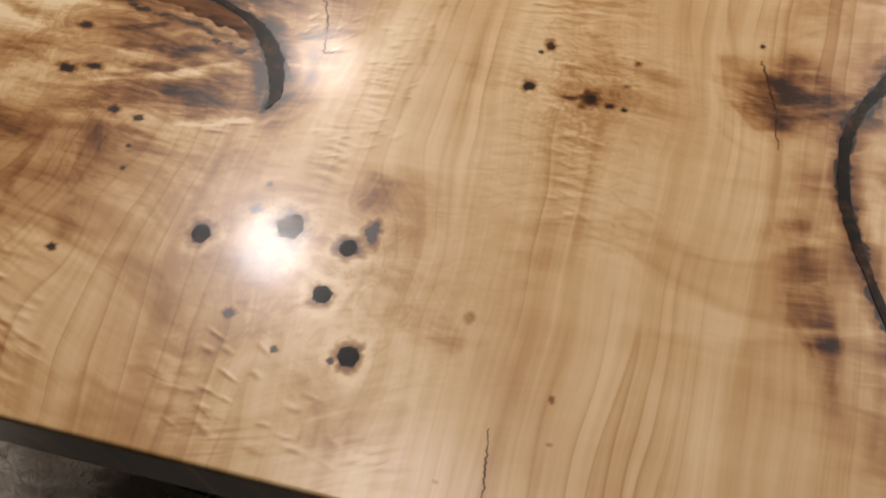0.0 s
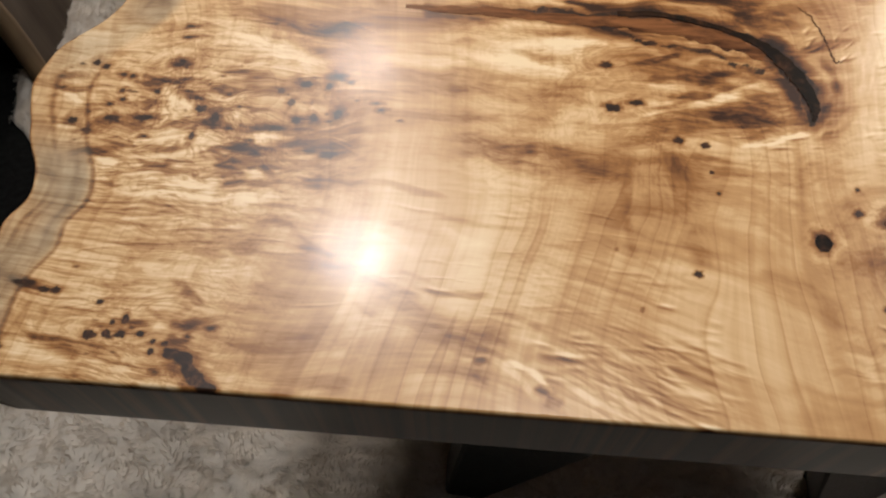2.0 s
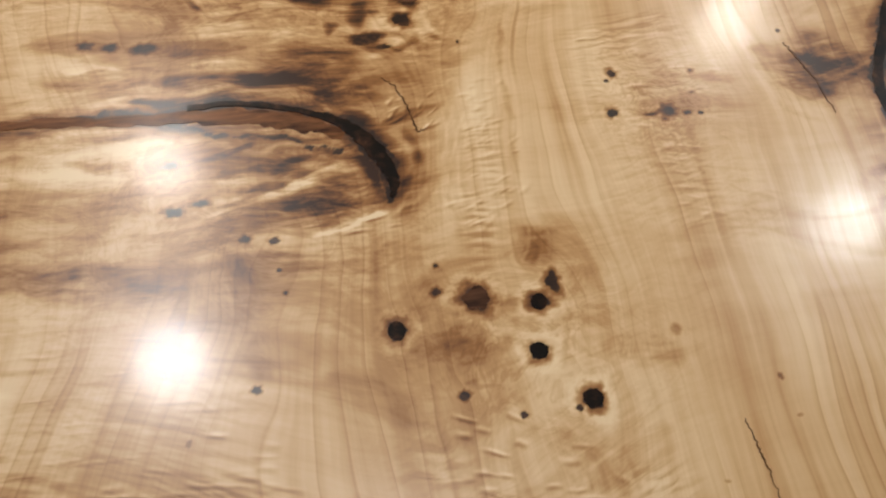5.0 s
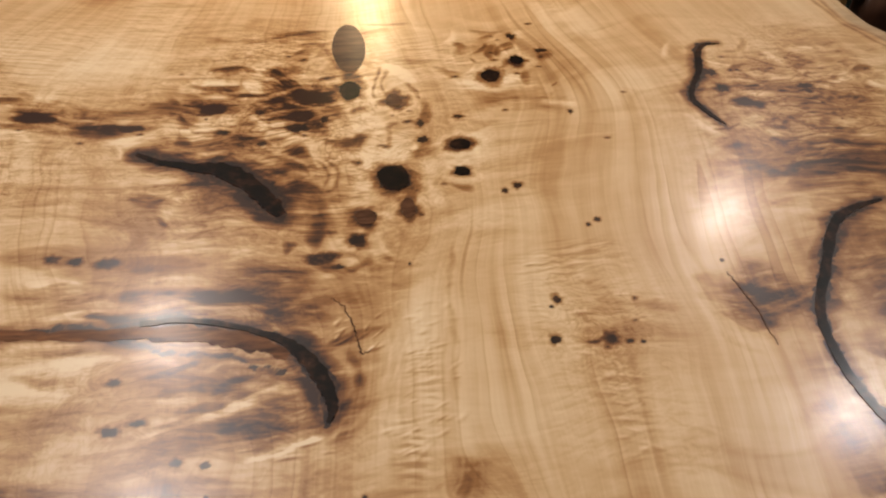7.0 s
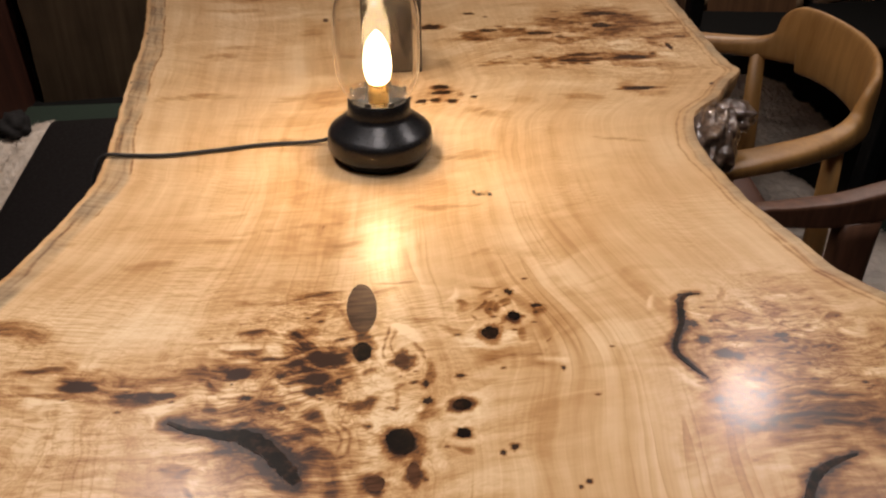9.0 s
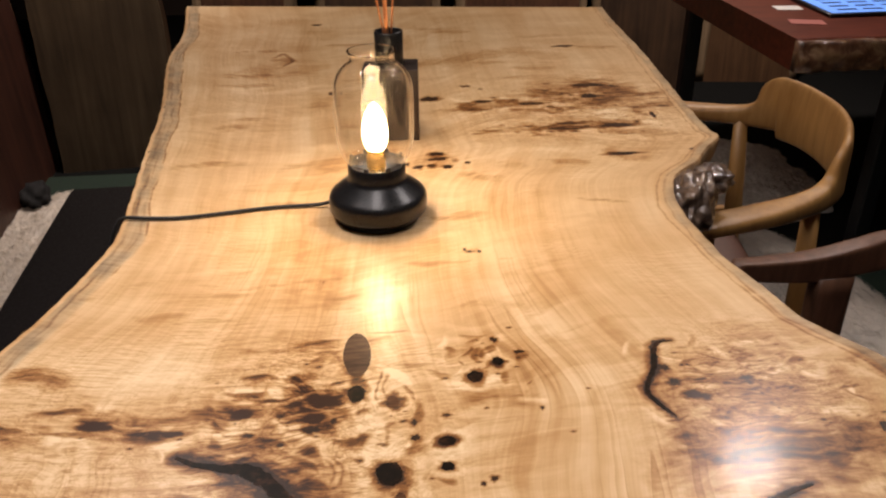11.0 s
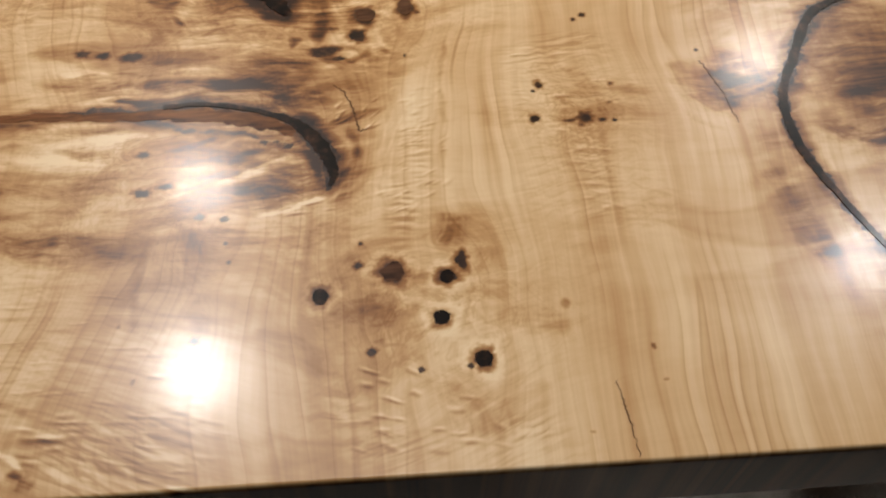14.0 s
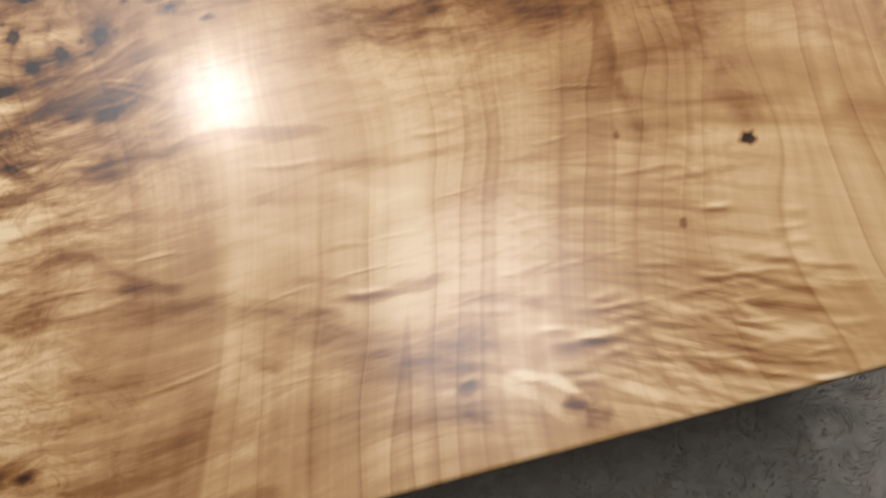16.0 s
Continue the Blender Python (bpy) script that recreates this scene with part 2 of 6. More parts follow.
    v = math_node(nt, "ADD", v, math_node(nt, "MULTIPLY", math_node(nt, "SUBTRACT", fibre, 0.5), 0.12))
    # the curl's painted light and shade enters the wood colour here
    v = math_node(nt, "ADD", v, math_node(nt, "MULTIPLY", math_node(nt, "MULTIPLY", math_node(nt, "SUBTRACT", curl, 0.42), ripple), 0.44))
    v = math_node(nt, "ADD", v, math_node(nt, "MULTIPLY", math_node(nt, "SUBTRACT", blotch, 0.5), 0.26))
    light = node(nt, "ShaderNodeAttribute", attribute_name="pale").outputs["Fac"]
    v = math_node(nt, "ADD", v, math_node(nt, "MULTIPLY", light, -0.34))
    tone = node(nt, "ShaderNodeAttribute", attribute_name="tone").outputs["Fac"]
    grainy = math_node(nt, "ADD", math_node(nt, "MULTIPLY", smoke, 0.62), math_node(nt, "MULTIPLY", streak, 0.38))
    grainy = ramp(nt, grainy, [(0.36, (0.22,)), (0.50, (0.62,)), (0.64, (1.0,))])
    grainy = math_node(nt, "MULTIPLY", grainy, 1.55)
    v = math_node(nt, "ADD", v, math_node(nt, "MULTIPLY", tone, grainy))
    v = math_node(nt, "ADD", 0.19, math_node(nt, "MULTIPLY", v, 1.06))
    col = ramp(nt, v, [(0.0, (0.86, 0.665, 0.420)), (0.12, (0.77, 0.550, 0.315)), (0.21, (0.67, 0.440, 0.222)), (0.32, (0.535, 0.308, 0.130)), (0.53, (0.312, 0.138, 0.043)),
                       (0.76, (0.142, 0.055, 0.018)), (1.0, (0.036, 0.014, 0.007))])
    grey = ramp(nt, math_node(nt, "ADD", math_node(nt, "MULTIPLY", bands, 0.5), math_node(nt, "MULTIPLY", streak, 0.5)), [(0.36, (0.47, 0.37, 0.25)), (0.52, (0.27, 0.20, 0.125)), (0.66, (0.11, 0.078, 0.050))])
    col = mixed(nt, math_node(nt, "MULTIPLY", sap, 0.88), col, grey)
    # eyes and bark pockets: the edge is broken up by fine noise
    edge = math_node(nt, "ADD", dark, math_node(nt, "MULTIPLY", math_node(nt, "SUBTRACT", fine, 0.5), 0.35))
    eye = ramp(nt, edge, [(0.26, (0.0,)), (0.46, (0.55,)), (0.64, (1.0,))])
    pit_n = math_node(nt, "ADD", math_node(nt, "MULTIPLY", fine, 0.5), math_node(nt, "MULTIPLY", noise_tex(nt, stretched(nt, flow, (95, 95, 0)), 1.0, 2.0, 0.5), 0.5))
    pit = ramp(nt, pit_n, [(0.35, (0.012, 0.008, 0.006)), (0.52, (0.034, 0.015, 0.008)), (0.70, (0.13, 0.052, 0.022))])
    col = mixed(nt, eye, col, pit)
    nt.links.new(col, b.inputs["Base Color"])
    # the lacquer is duller towards the left live edge
    dull = ramp(nt, math_node(nt, "ADD", 0.5, sep4.outputs[0]), [(0.14, (1.0,)), (0.215, (0.0,))], True)
    nt.links.new(math_node(nt, "ADD", 0.29, math_node(nt, "MULTIPLY", dull, 0.05)), b.inputs["Roughness"])
    nt.links.new(math_node(nt, "SUBTRACT", 0.165, math_node(nt, "MULTIPLY", dull, 0.09)), b.inputs["Coat Weight"])
    b.inputs["Specular IOR Level"].default_value = 0.42
    b.inputs["Coat IOR"].default_value = 1.45
    wear = noise_tex(nt, stretched(nt, grain, (38, 38, 0)), 1.0, 3.0, 0.6)
    nt.links.new(ramp(nt, wear, [(0.3, (0.095,)), (0.7, (0.135,))]), b.inputs["Coat Roughness"])
    h = math_node(nt, "ADD", math_node(nt, "MULTIPLY", fibre, 0.5), math_node(nt, "MULTIPLY", curl, 0.4))
    bump(nt, b, h, 0.05, 0.0006)
    return m


def resin_fill():
    """Dark cast resin in the knots and pockets, with bark showing through."""
    m, nt, b = material("dark_resin_fill")
    co = node(nt, "ShaderNodeTexCoord").outputs["Object"]
    n = noise_tex(nt, co, 150.0, 4.0, 0.65)
    n2 = noise_tex(nt, co, 38.0, 3.0, 0.6)
    f = math_node(nt, "ADD", math_node(nt, "MULTIPLY", n, 0.45), math_node(nt, "MULTIPLY", n2, 0.55))
    col = ramp(nt, f, [(0.38, (0.006, 0.005, 0.0045)), (0.49, (0.011, 0.007, 0.005)), (0.58, (0.034, 0.016, 0.009)), (0.69, (0.11, 0.048, 0.021))])
    nt.links.new(col, b.inputs["Base Color"])
    b.inputs["Roughness"].default_value = 0.30
    b.inputs["Specular IOR Level"].default_value = 0.13
    b.inputs["Coat Weight"].default_value = 0.09
    b.inputs["Coat Roughness"].default_value = 0.11
    return m


def bark_fill(name, dark, light):
    """Reddish bark and heartwood closed into the slab."""
    m, nt, b = material(name)
    co = node(nt, "ShaderNodeTexCoord").outputs["Object"]
    n = noise_tex(nt, stretched(nt, co, (30, 150, 30)), 1.0, 4.0, 0.6, 0.6)
    nt.links.new(ramp(nt, n, [(0.3, dark), (0.5, tuple((a + c) / 2 for a, c in zip(dark, light))), (0.68, light)]), b.inputs["Base Color"])
    b.inputs["Roughness"].default_value = 0.33
    b.inputs["Specular IOR Level"].default_value = 0.12
    b.inputs["Coat Weight"].default_value = 0.12
    b.inputs["Coat Roughness"].default_value = 0.15
    return m


def plain_wood(name, dark, light, rough=0.45, along=(60, 60, 3), coat=0.0):
    m, nt, b = material(name)
    co = node(nt, "ShaderNodeTexCoord").outputs["Object"]
    n = noise_tex(nt, stretched(nt, co, along), 1.0, 4.0, 0.6, 0.4)
    n2 = noise_tex(nt, co, 6.0, 3.0, 0.6)
    f = math_node(nt, "ADD", math_node(nt, "MULTIPLY", n, 0.7), math_node(nt, "MULTIPLY", n2, 0.3))
    nt.links.new(ramp(nt, f, [(0.32, dark), (0.66, light)]), b.inputs["Base Color"])
    b.inputs["Roughness"].default_value = rough
    b.inputs["Coat Weight"].default_value = coat
    b.inputs["Coat Roughness"].default_value = 0.15
    bump(nt, b, n, 0.08, 0.001)
    return m


def simple(name, colour, rough=0.5, metal=0.0, variation=0.25, scale=40.0, bumpy=0.0, coat=0.0):
    m, nt, b = material(name)
    co = node(nt, "ShaderNodeTexCoord").outputs["Object"]
    n = noise_tex(nt, co, scale, 4.0, 0.6)
    lo, hi = tuple(c * (1 - variation) for c in colour), tuple(min(1, c * (1 + variation)) for c in colour)
    nt.links.new(ramp(nt, n, [(0.3, lo), (0.7, hi)]), b.inputs["Base Color"])
    nt.links.new(ramp(nt, n, [(0.3, (rough * 0.85,)), (0.7, (min(1, rough * 1.15),))]), b.inputs["Roughness"])
    b.inputs["Metallic"].default_value = metal
    b.inputs["Coat Weight"].default_value = coat
    if bumpy:
        bump(nt, b, n, bumpy, 0.002)
    return m


def clear_glass():
    m, nt, b = material("clear_lamp_glass")
    b.inputs["Base Color"].default_value = (0.98, 0.97, 0.95, 1)
    b.inputs["Roughness"].default_value = 0.02
    b.inputs["IOR"].default_value = 1.14
    b.inputs["Transmission Weight"].default_value = 1.0
    b.inputs["Coat Weight"].default_value = 1.0
    b.inputs["Coat Roughness"].default_value = 0.02
    return m


def glowing(name, colour, strength):
    m, nt, b = material(name)
    b.inputs["Base Color"].default_value = (*colour, 1)
    b.inputs["Emission Color"].default_value = (*colour, 1)
    b.inputs["Emission Strength"].default_value = strength
    return m


WOOD = slab_wood()
RESIN = resin_fill()
BARK = bark_fill("reddish_bark", (0.040, 0.014, 0.007), (0.27, 0.108, 0.038))
CRACK_WOOD = bark_fill("cracked_wood", (0.035, 0.015, 0.008), (0.14, 0.062, 0.026))
EYE_WOOD = bark_fill("brown_eye_wood", (0.022, 0.010, 0.006), (0.15, 0.066, 0.032))
OVAL = bark_fill("oval_knot_wood", (0.040, 0.020, 0.012), (0.125, 0.066, 0.038))
BLACK_STEEL = simple("black_powder_coated_steel", (0.012, 0.012, 0.013), 0.45, 0.0, 0.2, 300.0, 0.05)
BLACK_PAINT = simple("black_painted_metal", (0.009, 0.009, 0.010), 0.30, 0.0, 0.15, 500.0, 0.03)
OAK = plain_wood("oiled_oak", (0.27, 0.130, 0.038), (0.44, 0.240, 0.080), 0.42, (50, 50, 8))
WALNUT = plain_wood("oiled_walnut", (0.055, 0.025, 0.014), (0.16, 0.075, 0.042), 0.42, (50, 50, 8))
DARK_SLAB = plain_wood("dark_raw_slab", (0.028, 0.014, 0.007), (0.10, 0.052, 0.025), 0.6, (30, 30, 2))
PALE_EDGE = plain_wood("pale_sapwood_edge", (0.14, 0.09, 0.05), (0.34, 0.23, 0.13), 0.6, (30, 30, 2))
RED_SLAB = plain_wood("red_lacquered_wood", (0.11, 0.022, 0.012), (0.26, 0.06, 0.03), 0.35, (8, 60, 60), 0.8)
BLOCK_WOOD = plain_wood("dark_stained_block", (0.008, 0.005, 0.004), (0.030, 0.015, 0.010), 0.55, (60, 60, 6))
BENCH_TOP = simple("black_leather", (0.009, 0.007, 0.007), 0.6, 0.0, 0.25, 160.0, 0.15)
BENCH_TOP.node_tree.nodes["Principled BSDF"].inputs["Specular IOR Level"].default_value = 0.15
GLASS = clear_glass()
BRASS = simple("brass", (0.72, 0.45, 0.15), 0.28, 1.0, 0.1)
FUR = simple("cream_sheepskin", (0.74, 0.67, 0.585), 0.95, 0.0, 0.12, 28.0, 0.15)


def wool_material():
    m = simple("cream_wool", (0.74, 0.67, 0.585), 0.95, 0.0, 0.10, 60.0)
    nt = m.node_tree
    out, b = nt.nodes["Material Output"], nt.nodes["Principled BSDF"]
    tr = node(nt, "ShaderNodeBsdfTranslucent")
    tr.inputs["Color"].default_value = (0.74, 0.67, 0.585, 1)
    mx = node(nt, "ShaderNodeMixShader")
    mx.inputs[0].default_value = 0.5
    nt.links.new(b.outputs[0], mx.inputs[1])
    nt.links.new(tr.outputs[0], mx.inputs[2])
    nt.links.new(mx.outputs[0], out.inputs["Surface"])
    return m


WOOL = wool_material()
FLOOR = simple("dark_carpet", (0.009, 0.009, 0.0085), 0.95, 0.0, 0.5, 90.0, 0.6)
FLOOR.node_tree.nodes["Principled BSDF"].inputs["Specular IOR Level"].default_value = 0.08
TURF = simple("dark_green_turf", (0.014, 0.030, 0.018), 0.95, 0.0, 0.6, 140.0, 0.8)
WALL = simple("dark_brown_wall", (0.075, 0.050, 0.036), 0.8, 0.0, 0.3, 3.0)
CEILING = simple("dark_ceiling", (0.028, 0.026, 0.025), 0.9, 0.0, 0.2, 3.0)
PAPER = simple("white_card", (0.75, 0.72, 0.68), 0.7, 0.0, 0.05)
RED_PAPER = simple("red_card", (0.45, 0.12, 0.09), 0.6, 0.0, 0.1)

# ---------------------------------------------------------------- the room
def room():
    x0, x1, y0, y1, h = -2.6, 3.6, -2.4, 5.6, 2.75
    bm = bmesh.new()
    box(bm, (x0, y0, -0.1), (x1, y1, 0))
    tagged(part("floor", bm, FLOOR, None, smooth=False), "dark grey carpeted showroom floor", "floor", kind="structure")
    bm = bmesh.new()
    box(bm, (x0, y0, h), (x1, y1, h + 0.1))
    tagged(part("ceiling", bm, CEILING, None, smooth=False), "dark painted showroom ceiling", "ceiling", kind="structure")
    for name, lo, hi in (("wall_west", (x0 - 0.12, y0, 0), (x0, y1, h)), ("wall_east", (x1, y0, 0), (x1 + 0.12, y1, h)),
                         ("wall_south", (x0 - 0.12, y0 - 0.12, 0), (x1 + 0.12, y0, h)), ("wall_north", (x0 - 0.12, y1, 0), (x1 + 0.12, y1 + 0.12, h))):
        bm = bmesh.new()
        box(bm, lo, hi)
        tagged(part(name, bm, WALL, None, smooth=False), "dark brown showroom wall", "wall", kind="structure")
    for (lo, hi) in (((1.10, 0.5, 0.0), (2.3, 2.0, 0.012)), ((-1.25, 2.3, 0.0), (-0.3, 2.9, 0.012))):
        bm = bmesh.new()
        box(bm, lo, hi, 0.004)
        tagged(part("turf_mat", bm, TURF, None), "dark green artificial turf mat on the floor", "mat")


room()

# ---------------------------------------------------------------- the slab table
LEFT_EDGE = [(-0.05, -0.560), (0.03, -0.566), (0.06, -0.569), (0.085, -0.563), (0.105, -0.553), (0.122, -0.5505), (0.138, -0.5405), (0.155, -0.5415), (0.20, -0.558), (0.228, -0.562), (0.255, -0.552),
             (0.30, -0.518), (0.364, -0.507), (0.50, -0.474), (0.66, -0.438), (0.755, -0.407), (0.88, -0.379), (0.96, -0.373), (1.06, -0.381),
             (1.27, -0.401), (1.51, -0.421), (1.84, -0.471), (2.10, -0.480), (2.45, -0.531)]
RIGHT_EDGE = [(-0.05, 0.530), (0.20, 0.515), (0.36, 0.512), (0.41, 0.525), (0.46, 0.553), (0.55, 0.547), (0.64, 0.492), (0.70, 0.480), (0.80, 0.456),
              (0.93, 0.451), (1.02, 0.466), (1.07, 0.492), (1.12, 0.545), (1.17, 0.578), (1.222, 0.621), (1.26, 0.618), (1.35, 0.622), (1.46, 0.630), (1.78, 0.657), (2.10, 0.672), (2.30, 0.690), (2.45, 0.70)]


LEFT_LINE, RIGHT_LINE = spline(LEFT_EDGE, 24), spline(RIGHT_EDGE, 24)


def left_of(y):
    return np.interp(y, LEFT_LINE[:, 0], LEFT_LINE[:, 1]) + 0.0016 * pnoise(np.asarray(y) * 45, np.asarray(y) * 0 + 0.3, 5)


def right_of(y):
    return np.interp(y, RIGHT_LINE[:, 0], RIGHT_LINE[:, 1]) + 0.0022 * pnoise(np.asarray(y) * 38, np.asarray(y) * 0 + 0.7, 6)


# knots and eyes: x, y, half width, half depth in millimetres
EYES_NEAR = [(-0.068, 0.132, 5.5, 6.5), (-0.023, 0.146, 8.5, 8.0), (-0.044, 0.153, 2.6, 2.6), (0.005, 0.111, 5.5, 5.8), (-0.038, 0.091, 2.8, 3.2),
             (-0.142, 0.108, 2.6, 2.4), (0.011, 0.140, 6.0, 5.2), (0.021, 0.152, 3.8, 7.5), (0.027, 0.081, 5.9, 6.2), (-0.146, 0.201, 2.9, 2.6),
             (-0.130, 0.198, 3.4, 2.6), (-0.189, 0.259, 3.8, 2.6), (-0.186, 0.224, 6.0, 3.6), (-0.171, 0.229, 5.0, 2.4), (0.095, 0.303, 3.2, 3.8),
             (0.087, 0.269, 4.2, 4.2), (0.124, 0.267, 4.6, 3.8), (-0.247, 0.367, 4.0, 3.0), (-0.231, 0.364, 5.0, 3.6), (-0.209, 0.361, 8.0, 3.8)]
EYES_FAR = [(-0.036, 0.556, 10.5, 15.0), (-0.080, 0.505, 10.0, 6.0), (-0.006, 0.437, 14.5, 17.0), (0.002, 0.402, 6.5, 12.0), (-0.030, 0.394, 9.0, 9.0), (-0.038, 0.369, 6.2, 6.6),
            (0.001, 0.539, 8.0, 11.0), (0.119, 0.596, 7.0, 8.0), (0.091, 0.572, 9.0, 10.5), (0.051, 0.475, 9.5, 7.5), (0.048, 0.441, 6.8, 6.6),
            (0.379, 0.539, 7.0, 4.4), (0.507, 0.454, 7.0, 4.0), (-0.062, 0.354, 11.0, 4.5)]
# eyes that stay brown inside, and brown eyes with no hard rim
BROWN_EYES = ((-0.023, 0.146), (0.002, 0.402), (-0.030, 0.394), (0.001, 0.539))
EYES_SOFT = [(-0.152, 0.537, 12.0, 8.0), (-0.295, 0.532, 16.0, 6.0), (-0.213, 0.510, 10.0, 3.5), (0.313, 0.517, 14.0, 8.0)]
SPECKS = [(-0.109, 0.486, 5.0, 3.0), (-0.141, 0.503, 6.0, 3.0), (-0.112, 0.529, 4.0, 3.4), (-0.059, 0.515, 4.0, 5.0), (-0.247, 0.516, 11.0, 3.0),
          (0.021, 0.505, 3.0, 5.0), (0.021, 0.483, 4.6, 4.8), (0.121, 0.637, 4.4, 5.0), (0.144, 0.611, 6.0, 3.6), (0.089, 0.421, 4.0, 3.4),
          (0.078, 0.416, 2.8, 2.8), (0.054, 0.513, 4.0, 2.4), (0.142, 0.379, 2.6, 2.4), (0.134, 0.374, 1.8, 2.0), (0.152, 0.514, 2.0, 3.0),
          (0.297, 0.566, 6.0, 6.0), (0.299, 0.540, 6.5, 6.5), (-0.010, 0.077, 2.0, 2.0),]
SPECKS_B = [(0.019, 0.077, 1.8, 2.0), (0.090, 0.297, 1.8, 1.5), (0.135, 0.264, 2.6, 1.6), (0.144, 0.263, 2.0, 1.6),
            (0.222, 0.330, 1.8, 1.8), (0.482, 0.451, 7.0, 8.0), (-0.002, 0.344, 1.0, 2.2), (-0.052, 0.345, 5.0, 2.5), 
            (0.122, 0.847, 9.0, 3.0), (0.133, 0.845, 3.0, 3.0), (0.113, 0.851, 3.0, 3.0), (-0.077, 0.784, 5.0, 2.6), (-0.373, 0.961, 3.2, 4.5),
            (-0.395, 1.265, 2.8, 4.0), (-0.414, 1.504, 2.4, 5.0), (-0.042, 0.170, 1.4, 1.4), (-0.128, 0.178, 1.4, 1.4), (-0.125, 0.163, 1.2, 1.2)]
SPECKS_LEFT = [(-0.518, 0.241, 3.2, 3.0), (-0.505, 0.235, 2.4, 2.0), (-0.499, 0.234, 2.6, 2.0), (-0.525, 0.244, 3.4, 3.4), (-0.503, 0.222, 2.2, 2.4),
               (-0.501, 0.215, 2.2, 2.2), (-0.505, 0.200, 7.0, 2.6), (-0.485, 0.201, 8.0, 3.0), (-0.529, 0.197, 4.0, 3.4), (-0.519, 0.190, 5.0, 2.0),
               (-0.480, 0.222, 2.6, 2.2), (-0.439, 0.203, 3.6, 5.0), (-0.449, 0.210, 4.6, 3.6), (-0.451, 0.189, 2.0, 5.0), (-0.469, 0.248, 4.0, 2.4),
               (-0.403, 0.197, 15.0, 2.8), (-0.400, 0.227, 3.4, 2.8), (-0.384, 0.233, 5.2, 3.6), (-0.364, 0.240, 5.2, 2.8), (-0.361, 0.210, 4.0, 4.4),
               (-0.392, 0.218, 3.2, 3.4), (-0.369, 0.232, 3.0, 3.4), (-0.376, 0.207, 3.0, 4.0), (-0.387, 0.204, 4.0, 3.0)]
SPECKS_CORNER = [(-0.480, 0.073, 2.2, 2.0), (-0.481, 0.053, 4.2, 3.4), (-0.472, 0.054, 3.0, 3.0), (-0.464, 0.054, 3.2, 2.8), (-0.463, 0.063, 2.4, 3.4),
                 (-0.453, 0.055, 2.2, 2.0), (-0.445, 0.045, 2.4, 2.2), (-0.445, 0.051, 1.8, 1.6), (-0.438, 0.050, 2.2, 1.8), (-0.507, 0.079, 3.0, 2.4),
                 (-0.470, 0.061, 1.6, 1.6), (-0.527, 0.083, 8.0, 1.8), (-0.514, 0.079, 4.0, 2.0)]
SPECKS_END = [(0.222, 1.460, 24.0, 8.0), (0.315, 1.438, 30.0, 6.0), (0.447, 1.470, 22.0, 14.0), (0.464, 1.541, 24.0, 9.0), (0.540, 1.345, 5.0, 16.0),
              (0.430, 1.161, 28.0, 6.0), (0.551, 1.168, 3.6, 4.0), (0.452, 1.296, 44.0, 6.0), (0.351, 1.290, 40.0, 5.0), (0.202, 1.564, 12.0, 6.0),
              (0.107, 1.195, 14.0, 10.0), (0.106, 1.172, 19.0, 7.0), (0.070, 1.141, 8.0, 7.0), (0.093, 1.145, 9.0, 7.0), (0.119, 1.138, 9.0, 7.0),
              (0.120, 1.490, 20.0, 15.0), (-0.082, 1.547, 5.0, 10.0), (-0.134, 2.140, 16.0, 8.0), (0.476, 1.850, 34.0, 7.0), (0.155, 1.150, 6.0, 5.0),
              (0.053, 1.155, 4.0, 6.0), (0.135, 1.165, 5.0, 4.0)]

RNG = random.Random(21)
BURL_SPECKS = []
for cx, cy, rx_, ry_, n_ in ((-0.50, 0.215, 0.045, 0.025, 18), (-0.38, 0.218, 0.028, 0.020, 14), (-0.46, 0.054, 0.03, 0.014, 12), (-0.08, 0.54, 0.06, 0.03, 12), (-0.25, 0.52, 0.08, 0.014, 8),
                             (0.0, 0.50, 0.03, 0.05, 12), (0.105, 0.60, 0.03, 0.03, 10), (0.36, 0.54, 0.06, 0.04, 14), (0.46, 0.46, 0.05, 0.03, 10), (0.125, 0.275, 0.025, 0.012, 4), (0.40, 1.47, 0.12, 0.05, 14), (0.40, 1.29, 0.12, 0.015, 12)):
    for _ in range(n_):
        w_ = RNG.uniform(0.7, 2.2) * (1.0 if cy < 0.9 else 3.0)
        BURL_SPECKS.append((cx + RNG.gauss(0, rx_), cy + RNG.gauss(0, ry_), w_ * RNG.uniform(1.0, 2.2), w_ * RNG.uniform(0.6, 1.0)))

